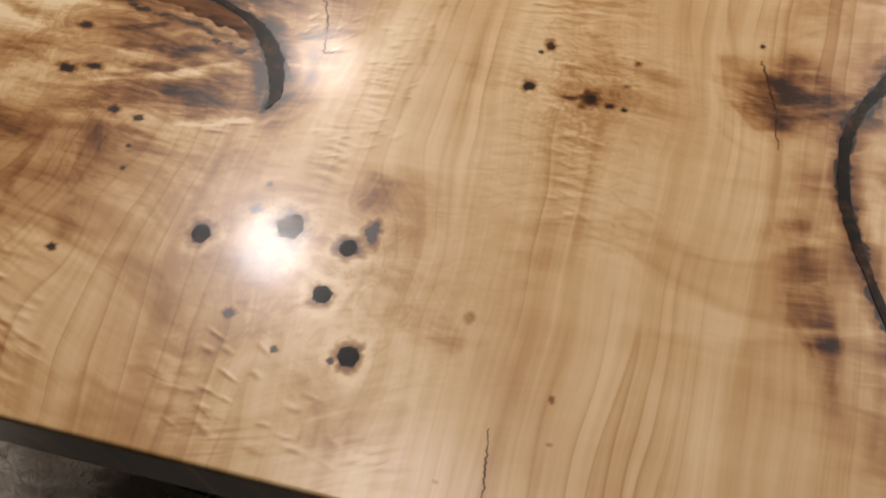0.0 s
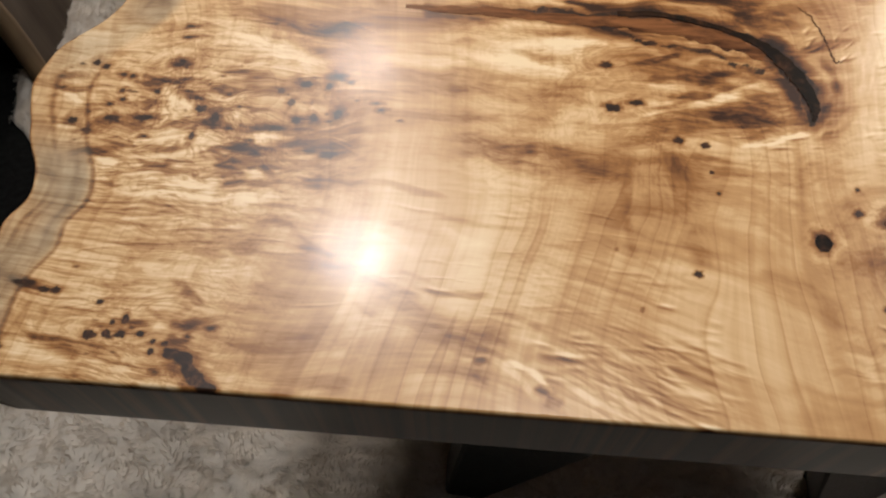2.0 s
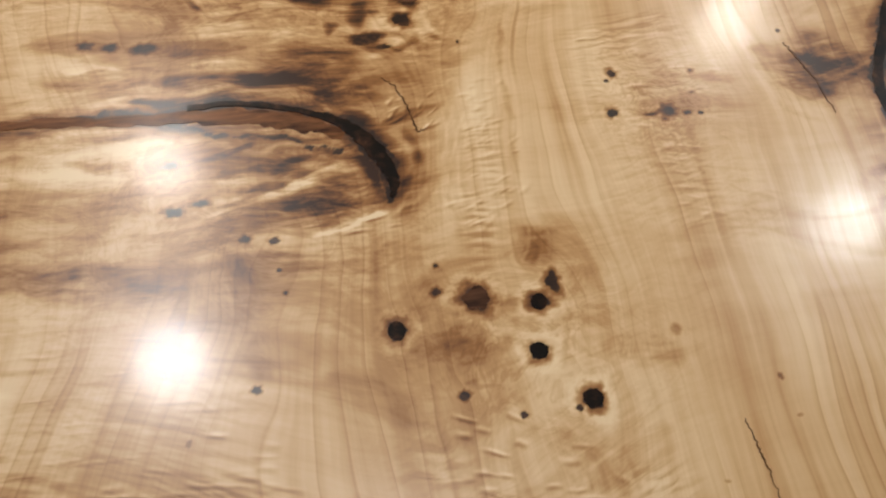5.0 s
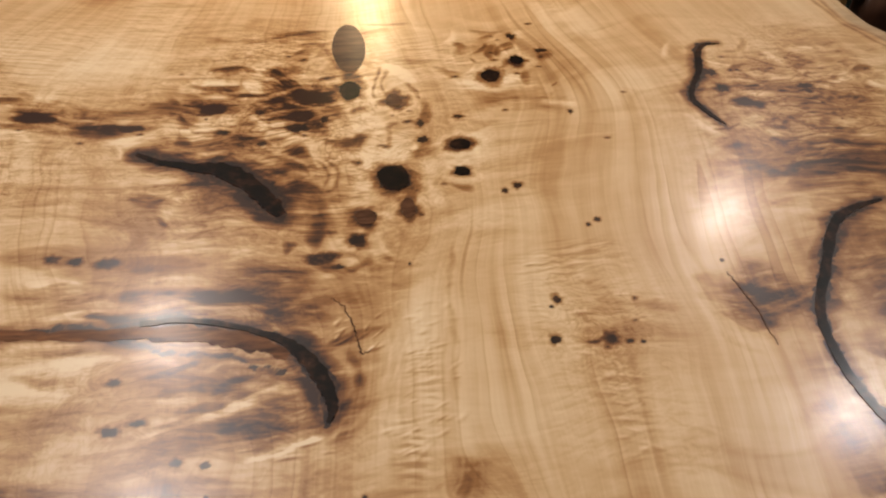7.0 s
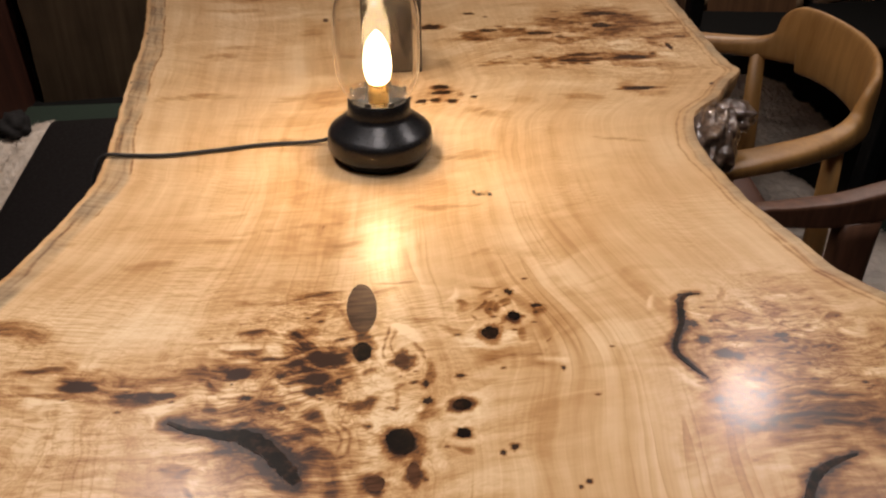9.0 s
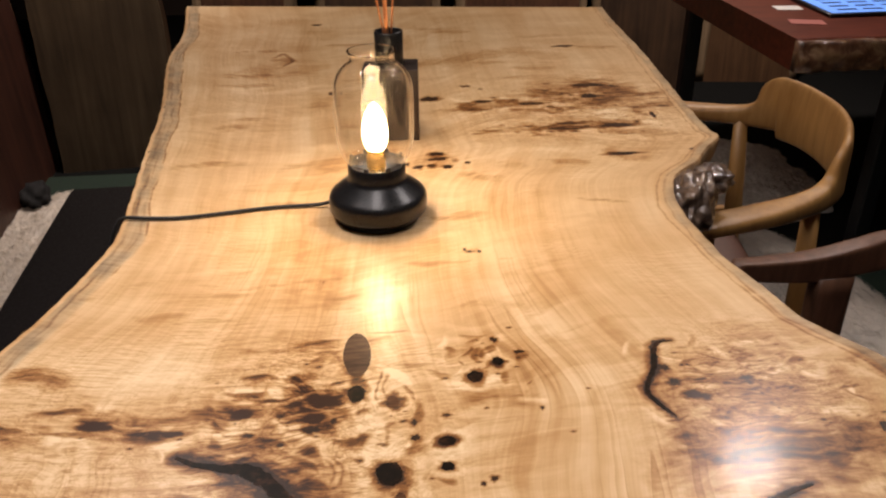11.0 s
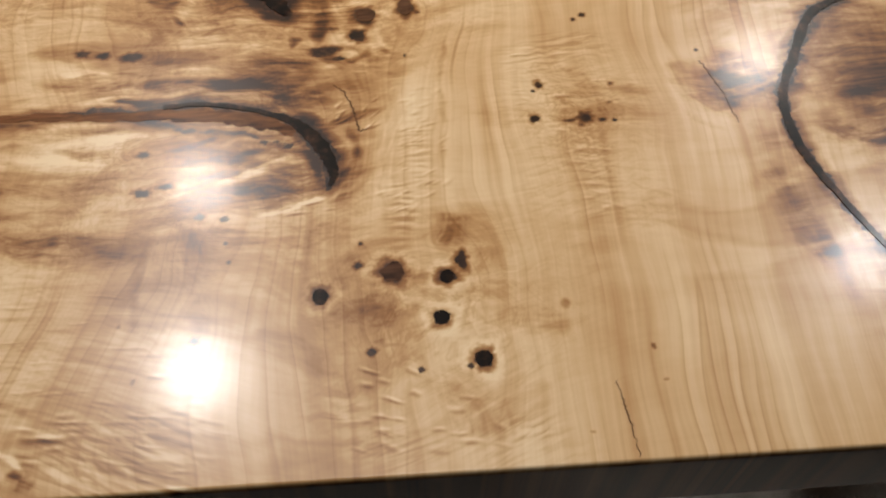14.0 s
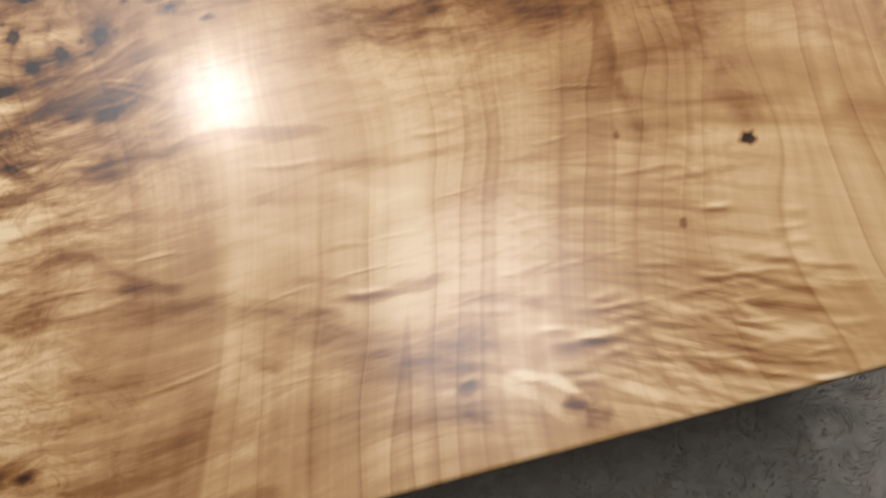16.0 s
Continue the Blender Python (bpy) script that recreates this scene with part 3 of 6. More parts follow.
# brown and pale strokes that curl round the burls: centre, spread, count, length and width in metres, strength, heading in degrees
STROKES = []
for cx, cy, rx_, ry_, n_, l_, w_, k_, way_, turn_ in ((-0.085, 0.545, 0.060, 0.035, 34, 0.022, 0.0055, 0.50, -25, 30), (-0.02, 0.47, 0.045, 0.06, 16, 0.020, 0.0040, 0.30, 70, 35),
                                                      (-0.26, 0.53, 0.09, 0.022, 26, 0.030, 0.0040, 0.42, -8, 14), (-0.13, 0.44, 0.06, 0.03, 20, 0.024, 0.0045, 0.36, -40, 20),
                                                      (0.37, 0.545, 0.070, 0.040, 46, 0.020, 0.0026, 0.36, 0, 35), (0.41, 0.44, 0.09, 0.03, 18, 0.040, 0.007, 0.26, 0, 12),
                                                      (0.10, 0.60, 0.030, 0.030, 22, 0.016, 0.0028, 0.34, 20, 50), (-0.46, 0.205, 0.050, 0.032, 36, 0.022, 0.0028, 0.40, 0, 16),
                                                      (-0.47, 0.06, 0.030, 0.018, 18, 0.016, 0.0026, 0.30, -10, 12), (-0.32, 0.13, 0.07, 0.07, 8, 0.030, 0.0036, 0.17, -8, 10),
                                                      (-0.14, 0.27, 0.06, 0.03, 18, 0.028, 0.0035, 0.32, 15, 20), (0.38, 1.46, 0.13, 0.05, 34, 0.045, 0.007, 0.34, 0, 16),
                                                      (0.38, 1.29, 0.12, 0.02, 22, 0.050, 0.005, 0.36, 0, 8), (0.38, 0.28, 0.06, 0.07, 16, 0.035, 0.008, 0.15, 5, 15),
                                                      (-0.05, 0.62, 0.10, 0.03, 16, 0.035, 0.0040, 0.20, -10, 20), (-0.15, 1.45, 0.14, 0.30, 34, 0.080, 0.012, 0.15, 0, 6), (0.25, 1.75, 0.20, 0.22, 26, 0.090, 0.012, 0.16, 0, 8),
                                                      (-0.10, 0.76, 0.18, 0.07, 30, 0.050, 0.006, 0.14, 2, 6), (0.10, 1.05, 0.16, 0.10, 18, 0.060, 0.010, 0.13, 0, 10), (-0.04, 0.37, 0.03, 0.025, 16, 0.014, 0.0034, 0.40, -40, 40)):
    for i_ in range(n_):
        STROKES.append((cx + rx_ * max(-1.5, min(1.5, RNG.gauss(0, 1))), cy + ry_ * max(-1.5, min(1.5, RNG.gauss(0, 1))), l_ * RNG.uniform(0.5, 1.4), w_ * RNG.uniform(0.5, 1.6),
                        k_ * RNG.uniform(0.5, 1.2) * (-1 if i_ % 5 < 2 else 1), radians(way_ + RNG.gauss(0, turn_)), RNG.uniform(-0.35, 0.35)))

# short ripples across the grain, each with a shaded and a lit flank painted into the colour: centre, spread, count,
# length, width, strength, heading and its scatter in degrees
SHADED_RIPPLES = []
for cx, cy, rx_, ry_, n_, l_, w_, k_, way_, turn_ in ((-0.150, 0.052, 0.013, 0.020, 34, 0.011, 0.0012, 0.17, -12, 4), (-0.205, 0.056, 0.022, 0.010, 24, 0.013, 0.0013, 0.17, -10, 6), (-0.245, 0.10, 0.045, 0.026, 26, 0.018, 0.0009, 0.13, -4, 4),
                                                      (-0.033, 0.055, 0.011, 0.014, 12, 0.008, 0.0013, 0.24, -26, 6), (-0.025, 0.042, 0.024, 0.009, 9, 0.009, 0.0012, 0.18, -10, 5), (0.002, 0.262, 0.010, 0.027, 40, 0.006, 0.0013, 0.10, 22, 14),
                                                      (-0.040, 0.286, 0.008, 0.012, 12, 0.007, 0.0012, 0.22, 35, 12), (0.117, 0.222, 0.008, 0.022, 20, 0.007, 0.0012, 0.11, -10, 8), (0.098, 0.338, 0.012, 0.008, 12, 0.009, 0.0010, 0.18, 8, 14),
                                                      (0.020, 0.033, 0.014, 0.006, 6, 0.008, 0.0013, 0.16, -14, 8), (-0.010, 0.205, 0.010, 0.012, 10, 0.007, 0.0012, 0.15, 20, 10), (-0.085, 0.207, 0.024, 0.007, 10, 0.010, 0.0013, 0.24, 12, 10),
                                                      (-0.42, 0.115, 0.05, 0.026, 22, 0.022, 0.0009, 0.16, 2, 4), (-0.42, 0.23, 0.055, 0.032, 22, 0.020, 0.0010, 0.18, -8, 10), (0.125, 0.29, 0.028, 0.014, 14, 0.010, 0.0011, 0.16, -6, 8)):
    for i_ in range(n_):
        SHADED_RIPPLES.append((cx + rx_ * max(-1.7, min(1.7, RNG.gauss(0, 1))), cy + ry_ * max(-1.7, min(1.7, RNG.gauss(0, 1))), l_ * RNG.uniform(0.5, 1.3), w_ * RNG.uniform(0.6, 1.5),
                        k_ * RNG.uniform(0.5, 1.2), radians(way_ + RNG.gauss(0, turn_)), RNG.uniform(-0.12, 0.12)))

# faint brown marks
FAINT = [(-0.190, 0.123, 1.2, 1.4), (-0.176, 0.084, 1.1, 1.4), (-0.232, 0.033, 4.0, 3.0), (0.128, 0.078, 0.9, 1.8), (0.129, 0.057, 1.4, 1.0), (0.080, 0.032, 1.6, 1.1), (0.080, 0.113, 2.6, 2.8), (-0.264, 0.049, 4.0, 2.6)]

# long pockets: x, y, half width in millimetres
HOOK = [(-0.305, 0.303, 0.8), (-0.272, 0.302, 2.4), (-0.239, 0.301, 3.2), (-0.209, 0.300, 4.0), (-0.180, 0.304, 3.4), (-0.155, 0.305, 2.8), (-0.133, 0.301, 3.0),
        (-0.111, 0.294, 2.8), (-0.090, 0.284, 4.2), (-0.076, 0.271, 6.6), (-0.066, 0.255, 7.8), (-0.060, 0.240, 6.0), (-0.058, 0.229, 4.4), (-0.061, 0.219, 1.5)]
HOOK_LOWER = [(-0.212, 0.299, 1.0), (-0.192, 0.293, 1.6), (-0.178, 0.286, 1.4), (-0.153, 0.279, 0.9), (-0.132, 0.276, 0.9), (-0.110, 0.269, 1.0), (-0.089, 0.257, 1.4)]
VOID = [(-0.206, 0.479, 2.5), (-0.186, 0.467, 4.0), (-0.160, 0.460, 6.5), (-0.139, 0.455, 11.0), (-0.119, 0.439, 11.5), (-0.103, 0.418, 10.5), (-0.092, 0.400, 6.0)]
LOOP_A = [(0.322, 0.613, 0.8), (0.306, 0.611, 2.6), (0.295, 0.596, 4.0), (0.286, 0.568, 4.6), (0.273, 0.545, 3.8), (0.266, 0.527, 3.8), (0.271, 0.508, 3.4), (0.283, 0.486, 1.0)]
LOOP_B = [(0.372, 0.384, 1.6), (0.345, 0.376, 4.0), (0.320, 0.358, 5.8), (0.295, 0.317, 5.4), (0.274, 0.280, 4.8), (0.268, 0.251, 4.6), (0.269, 0.222, 4.4),
          (0.275, 0.195, 3.8), (0.288, 0.155, 3.0), (0.305, 0.110, 2.0), (0.318, 0.080, 0.8)]
RIGHT_SEAM = [(0.438, 0.366, 1.5), (0.442, 0.350, 4.2), (0.449, 0.320, 4.2), (0.457, 0.291, 3.8), (0.464, 0.262, 3.0), (0.470, 0.225, 1.2)]
CRACK_A = [(-0.057, 0.316, 0.5), (-0.050, 0.309, 0.9), (-0.044, 0.292, 1.0), (-0.041, 0.277, 1.0), (-0.039, 0.269, 1.0), (-0.033, 0.270, 0.4)]
CRACK_B = [(0.221, 0.318, 0.5), (0.224, 0.308, 1.2), (0.227, 0.293, 1.2), (0.230, 0.281, 0.9), (0.232, 0.252, 0.3)]
CRACK_C = [(0.101, 0.060, 0.3), (0.102, 0.046, 0.7), (0.103, 0.036, 0.8), (0.104, 0.026, 0.4), (0.104, 0.0135, 0.4)]
CORNER_STREAK = [(-0.437, 0.048, 1.5), (-0.430, 0.041, 4.0), (-0.424, 0.035, 4.5), (-0.417, 0.029, 4.0), (-0.411, 0.024, 2.5)]

# broad brown stains: x, y, half width, half depth in metres, strength
STAINS = [(-0.10, 0.318, 0.075, 0.018, 0.34), (-0.03, 0.335, 0.035, 0.035, 0.22), (-0.12, 0.236, 0.06, 0.014, 0.22), (-0.08, 0.560, 0.050, 0.026, 0.24),
          (-0.055, 0.40, 0.045, 0.026, 0.22), (-0.27, 0.525, 0.090, 0.014, 0.20), (-0.15, 0.468, 0.060, 0.020, 0.18), (0.36, 0.545, 0.095, 0.055, 0.09), (0.31, 0.455, 0.050, 0.055, 0.15), (0.24, 0.36, 0.028, 0.07, 0.10),
          (0.40, 0.425, 0.110, 0.045, 0.15), (0.37, 0.27, 0.085, 0.100, 0.14), (0.235, 0.295, 0.040, 0.028, 0.20), (0.255, 0.20, 0.022, 0.060, 0.16),
          (0.022, 0.170, 0.012, 0.016, 0.11), (0.125, 0.285, 0.040, 0.014, 0.11), (-0.02, 0.115, 0.060, 0.024, 0.085), (-0.50, 0.212, 0.065, 0.030, 0.15),
          (-0.385, 0.215, 0.050, 0.026, 0.18), (-0.36, 0.255, 0.030, 0.030, 0.14)]
STAINS_B = [(-0.094, 0.586, 0.018, 0.010, 0.50), (-0.074, 0.552, 0.024, 0.012, 0.52), (-0.052, 0.528, 0.014, 0.010, 0.36), (-0.125, 0.535, 0.030, 0.010, 0.30), (-0.295, 0.537, 0.030, 0.010, 0.42), (-0.09, 0.43, 0.020, 0.030, 0.30),
            (-0.465, 0.052, 0.045, 0.016, 0.15), (-0.27, 0.058, 0.055, 0.018, 0.14), (-0.33, 0.285, 0.090, 0.022, 0.12), (-0.41, 0.125, 0.05, 0.03, 0.13),
            (0.37, 1.300, 0.130, 0.018, 0.22), (0.42, 1.48, 0.130, 0.050, 0.20), (0.10, 1.165, 0.050, 0.035, 0.14), (-0.20, 1.80, 0.030, 0.035, 0.22),
            (0.43, 0.55, 0.13, 0.13, 0.08), (0.33, 0.33, 0.05, 0.06, 0.12), (-0.155, 0.178, 0.10, 0.016, 0.12), (-0.14, 0.291, 0.055, 0.010, 0.26), (-0.22, 0.335, 0.08, 0.010, 0.20), (-0.33, 0.222, 0.03, 0.05, 0.12),
            (0.31, 0.12, 0.05, 0.05, 0.18), (0.075, 0.105, 0.040, 0.012, 0.10), (0.045, 0.055, 0.022, 0.030, 0.17), (-0.065, 0.125, 0.02, 0.02, 0.12)]
# places with curl across the grain: x, y, half width, half depth, strength
CURLS = [(-0.175, 0.045, 0.042, 0.028, 0.85), (-0.060, 0.060, 0.018, 0.020, 0.6), (-0.030, 0.030, 0.030, 0.012, 0.6), (-0.016, 0.195, 0.010, 0.028, 0.9), (0.000, 0.250, 0.011, 0.030, 0.8), (0.122, 0.225, 0.011, 0.032, 0.4), (0.10, 0.33, 0.03, 0.02, 0.6),
         (0.05, 0.035, 0.016, 0.010, 0.7), (-0.09, 0.225, 0.035, 0.012, 0.7), (0.125, 0.345, 0.028, 0.014, 0.8), (-0.13, 0.285, 0.05, 0.012, 0.5),
         (-0.20, 0.10, 0.07, 0.03, 0.4), (-0.10, 0.63, 0.06, 0.03, 0.6), (0.03, 0.60, 0.03, 0.03, 0.5), (-0.45, 0.15, 0.08, 0.05, 0.7), (0.40, 0.30, 0.06, 0.06, 0.7), (-0.30, 0.64, 0.12, 0.06, 0.4), (0.35, 1.42, 0.22, 0.16, 0.45), (-0.2, 1.55, 0.16, 0.25, 0.35), (0.1, 1.15, 0.1, 0.05, 0.5)]


# brown and pale bands of the figure: strength (minus: pale), half widths in millimetres to the left and right of their run, and the run itself
BURL_BANDS = [
    (0.4, 6.9, 5.4, (-0.326, 0.55), (-0.296, 0.536), (-0.262, 0.521), (-0.229, 0.511), (-0.189, 0.51)),
    (0.22, 16, 9.9, (-0.33, 0.566), (-0.269, 0.534), (-0.19, 0.521)),
    (0.36, 21.3, 11.1, (-0.174, 0.542), (-0.151, 0.539), (-0.127, 0.537)),
    (0.8, 5.7, 8, (-0.108, 0.594), (-0.09, 0.573), (-0.071, 0.542)),
    (0.8, 11.5, 8.1, (-0.085, 0.555), (-0.065, 0.543), (-0.046, 0.547)),
    (0.3, 18.8, 18.1, (-0.128, 0.558), (-0.084, 0.526), (-0.041, 0.532)),
    (0.2, 14.2, 13.7, (-0.184, 0.502), (-0.128, 0.48), (-0.075, 0.438)),
    (0.24, 4.2, 14, (-0.165, 0.451), (-0.129, 0.423), (-0.095, 0.392)),
    (0.28, 13, 9.8, (-0.092, 0.44), (-0.073, 0.419), (-0.054, 0.386)),
    (-0.18, 10.7, 10.5, (-0.149, 0.519), (-0.107, 0.508), (-0.093, 0.511)),
    (-0.2, 12.2, 14, (-0.192, 0.374), (-0.138, 0.367), (-0.09, 0.358))]
HOOK_BANDS = [
    (0.14, 10.5, 7.2, (-0.283, 0.373), (-0.224, 0.36), (-0.155, 0.352)),
    (0.32, 13.7, 12.2, (-0.152, 0.316), (-0.116, 0.328), (-0.067, 0.337)),
    (0.26, 9.8, 10.5, (-0.115, 0.301), (-0.082, 0.308), (-0.053, 0.293)),
    (0.34, 3.4, 4.4, (-0.216, 0.313), (-0.18, 0.313), (-0.145, 0.315)),
    (0.45, 5, 6.8, (-0.075, 0.358), (-0.057, 0.348), (-0.042, 0.335)),
    (0.2, 6.5, 2.4, (-0.053, 0.282), (-0.044, 0.254), (-0.05, 0.23), (-0.06, 0.213)),
    (0.42, 2.2, 6.2, (-0.087, 0.266), (-0.072, 0.244), (-0.064, 0.221)),
    (-0.34, 2.2, 3.7, (-0.127, 0.27), (-0.102, 0.266), (-0.083, 0.252)),
    (0.2, 5.6, 8.7, (-0.149, 0.251), (-0.115, 0.246), (-0.084, 0.236)),
    (-0.34, 2.4, 4.8, (-0.169, 0.228), (-0.14, 0.231), (-0.085, 0.242)),
    (0.2, 3.9, 7, (-0.113, 0.219), (-0.081, 0.221), (-0.063, 0.222))]
HEART_BANDS = [
    (0.17, 2.2, 2.2, (0.034, 0.383), (0.024, 0.34), (0.023, 0.294), (0.023, 0.257), (0.016, 0.22)),
    (-0.15, 13.4, 11.4, (0.004, 0.326), (-0.012, 0.269), (-0.025, 0.219), (-0.024, 0.179)),
    (0.26, 9.5, 9.5, (0.021, 0.192), (0.019, 0.175), (0.013, 0.161)),
    (0.28, 32.5, 20.5, (0.215, 0.32), (0.223, 0.287), (0.247, 0.266)),
    (0.2, 56, 40, (0.26, 0.473), (0.303, 0.418), (0.384, 0.399)),
    (0.13, 12.2, 6.4, (0.037, 0.272), (0.093, 0.27), (0.188, 0.266)),
    (0.13, 5.2, 9.1, (0.116, 0.301), (0.146, 0.294), (0.18, 0.288)),
    (0.3, 17, 6.7, (0.071, 0.535), (0.115, 0.526), (0.154, 0.522)),
    (-0.32, 2.6, 5.1, (0.131, 0.531), (0.145, 0.527), (0.165, 0.524)),
    (0.16, 8, 6, (-0.143, 0.643), (-0.096, 0.647), (-0.049, 0.638)),
    (0.12, 14.7, 9, (-0.204, 0.597), (-0.156, 0.603), (-0.11, 0.589))]
CORNER_BANDS = [
    (0.32, 4.8, 11.5, (-0.459, 0.303), (-0.42, 0.294), (-0.386, 0.285), (-0.349, 0.28)),
    (0.24, 16.7, 2.9, (-0.409, 0.309), (-0.364, 0.325), (-0.322, 0.339), (-0.28, 0.345)),
    (0.16, 7.3, 7.2, (-0.453, 0.353), (-0.409, 0.346), (-0.366, 0.351)),
    (0.3, 2.5, 3, (-0.483, 0.25), (-0.471, 0.248), (-0.462, 0.247)),
    (0.32, 2.2, 6.4, (-0.433, 0.154), (-0.4, 0.157), (-0.356, 0.157)),
    (0.2, 10.1, 7.2, (-0.481, 0.157), (-0.435, 0.167), (-0.392, 0.181), (-0.355, 0.19)),
    (0.24, 16.5, 16.1, (-0.402, 0.169), (-0.37, 0.183), (-0.34, 0.193)),
    (0.17, 4.8, 5.5, (-0.472, 0.11), (-0.434, 0.11), (-0.395, 0.113)),
    (0.32, 4.2, 5.6, (-0.563, 0.095), (-0.538, 0.089), (-0.513, 0.079)),
    (0.09, 10.6, 9, (-0.404, 0.045), (-0.372, 0.051), (-0.326, 0.055))]
CORNER_FLAMES = [
    (0.2, 5.3, 4.6, (-0.382, 0.025), (-0.357, 0.029), (-0.332, 0.028)),
    (0.15, 6, 10, (-0.311, 0.081), (-0.281, 0.067), (-0.245, 0.056)),
    (0.14, 5, 8, (-0.297, 0.043), (-0.268, 0.041), (-0.24, 0.03)),
    (0.38, 4, 4, (-0.239, 0.032), (-0.231, 0.031), (-0.223, 0.03)),
    (-0.36, 2.2, 2.2, (-0.252, 0.049), (-0.236, 0.042), (-0.223, 0.026)),
    (0.2, 11, 9.8, (-0.343, 0.242), (-0.288, 0.239), (-0.234, 0.235), (-0.193, 0.225)),
    (0.14, 4.8, 4.7, (-0.36, 0.212), (-0.299, 0.212), (-0.22, 0.216)),
    (-0.16, 8.3, 7.2, (-0.344, 0.259), (-0.28, 0.258), (-0.197, 0.266)),
    (0.19, 8.2, 13.4, (-0.273, 0.187), (-0.229, 0.186), (-0.189, 0.184), (-0.168, 0.171)),
    (0.24, 7.5, 12.8, (-0.171, 0.213), (-0.129, 0.219), (-0.084, 0.224)),
    (-0.4, 2.2, 4.9, (-0.176, 0.218), (-0.144, 0.225), (-0.115, 0.239), (-0.083, 0.251))]
BELLY_FLAMES = [
    (-0.2, 2.2, 2.5, (-0.168, 0.261), (-0.15, 0.268), (-0.137, 0.26), (-0.12, 0.272)),
    (-0.34, 2.2, 2.6, (-0.109, 0.198), (-0.088, 0.203), (-0.06, 0.213)),
    (-0.25, 4.2, 4.2, (-0.256, 0.274), (-0.216, 0.276), (-0.184, 0.278)),
    (0.3, 8.1, 5.8, (-0.255, 0.321), (-0.188, 0.326), (-0.115, 0.32), (-0.082, 0.296)),
    (0.5, 2.8, 4, (-0.216, 0.311), (-0.201, 0.315), (-0.185, 0.309)),
    (0.24, 11, 9.6, (-0.132, 0.343), (-0.098, 0.349), (-0.068, 0.33)),
    (0.15, 10, 7.6, (-0.151, 0.198), (-0.148, 0.167), (-0.139, 0.149)),
    (-0.22, 8.3, 7.1, (-0.28, 0.355), (-0.216, 0.34), (-0.137, 0.338)),
    (-0.2, 7.1, 7, (-0.45, 0.27), (-0.4, 0.26), (-0.359, 0.251)),
    (-0.18, 5.1, 5, (-0.486, 0.144), (-0.439, 0.147), (-0.388, 0.142))]
NEAR_FLAMES = [
    (0.1, 5.5, 10.1, (-0.293, 0.192), (-0.254, 0.196), (-0.183, 0.182)),
    (0.2, 14.7, 14.3, (-0.175, 0.206), (-0.141, 0.219), (-0.076, 0.206)),
    (-0.26, 4.5, 8.9, (-0.16, 0.238), (-0.128, 0.241), (-0.093, 0.236)),
    (0.2, 14.3, 16.9, (-0.15, 0.181), (-0.105, 0.176), (-0.048, 0.175)),
    (0.13, 5, 18, (-0.106, 0.115), (-0.086, 0.103), (-0.062, 0.083)),
    (0.14, 8.7, 8.6, (-0.048, 0.126), (-0.024, 0.117), (-0.007, 0.107)),
    (0.15, 7.6, 8.8, (0.047, 0.104), (0.063, 0.102), (0.082, 0.102)),
    (0.2, 11.8, 11.6, (0.002, 0.072), (0.02, 0.051), (0.026, 0.024)),
    (0.16, 12, 10, (0.021, 0.187), (0.037, 0.169), (0.037, 0.141)),
    (0.3, 6.3, 2.8, (-0.044, 0.258), (-0.042, 0.23), (-0.058, 0.201)),
    (0.1, 9.4, 11.8, (-0.339, 0.087), (-0.297, 0.076), (-0.251, 0.053))]
END_FLAMES = [
    (0.211, 9.1, 6.4, (-0.406, 0.16), (-0.384, 0.161), (-0.358, 0.159), (-0.34, 0.157)),
    (0.124, 2.9, 2.2, (-0.373, 0.141), (-0.346, 0.135), (-0.314, 0.131), (-0.271, 0.121)),
    (0.161, 2.4, 2.7, (-0.399, 0.134), (-0.38, 0.125), (-0.364, 0.115), (-0.352, 0.109)),
    (0.149, 2.2, 2.8, (-0.376, 0.115), (-0.365, 0.113), (-0.351, 0.11)),
    (0.174, 4.3, 7.4, (-0.382, 0.107), (-0.348, 0.1), (-0.302, 0.082), (-0.266, 0.066)),
    (0.136, 2.2, 2.2, (-0.336, 0.078), (-0.328, 0.076), (-0.319, 0.072)),
    (0.0868, 5.6, 5.5, (-0.363, 0.072), (-0.328, 0.056), (-0.273, 0.042))]
END_RIPPLES = [
    (0.144, 2.2, 2.2, (-0.296, 0.138), (-0.27, 0.134), (-0.247, 0.132), (-0.225, 0.13)),
    (0.216, 2.2, 2.2, (-0.3, 0.094), (-0.282, 0.089), (-0.261, 0.087)),
    (0.132, 2.2, 2.2, (-0.315, 0.102), (-0.303, 0.1), (-0.292, 0.099)),
    (0.144, 2.2, 2.5, (-0.269, 0.051), (-0.264, 0.05), (-0.258, 0.047)),
    (0.12, 3.4, 3.7, (-0.269, 0.043), (-0.265, 0.04), (-0.26, 0.037)),
    (-0.16, 2.2, 2.2, (-0.277, 0.049), (-0.26, 0.051), (-0.247, 0.04), (-0.234, 0.025)),
    (0.252, 4.5, 4.5, (-0.231, 0.028), (-0.226, 0.026), (-0.221, 0.024)),
    (-0.15, 2.7, 2.3, (-0.216, 0.035), (-0.21, 0.03), (-0.202, 0.024)),
    (0.144, 6.9, 5.9, (-0.282, 0.197), (-0.254, 0.184), (-0.223, 0.178), (-0.191, 0.174)),
    (0.144, 8.1, 6.7, (-0.148, 0.138), (-0.139, 0.126), (-0.136, 0.111)),
    (0.108, 5.1, 5.1, (-0.182, 0.169), (-0.182, 0.14), (-0.181, 0.115))]
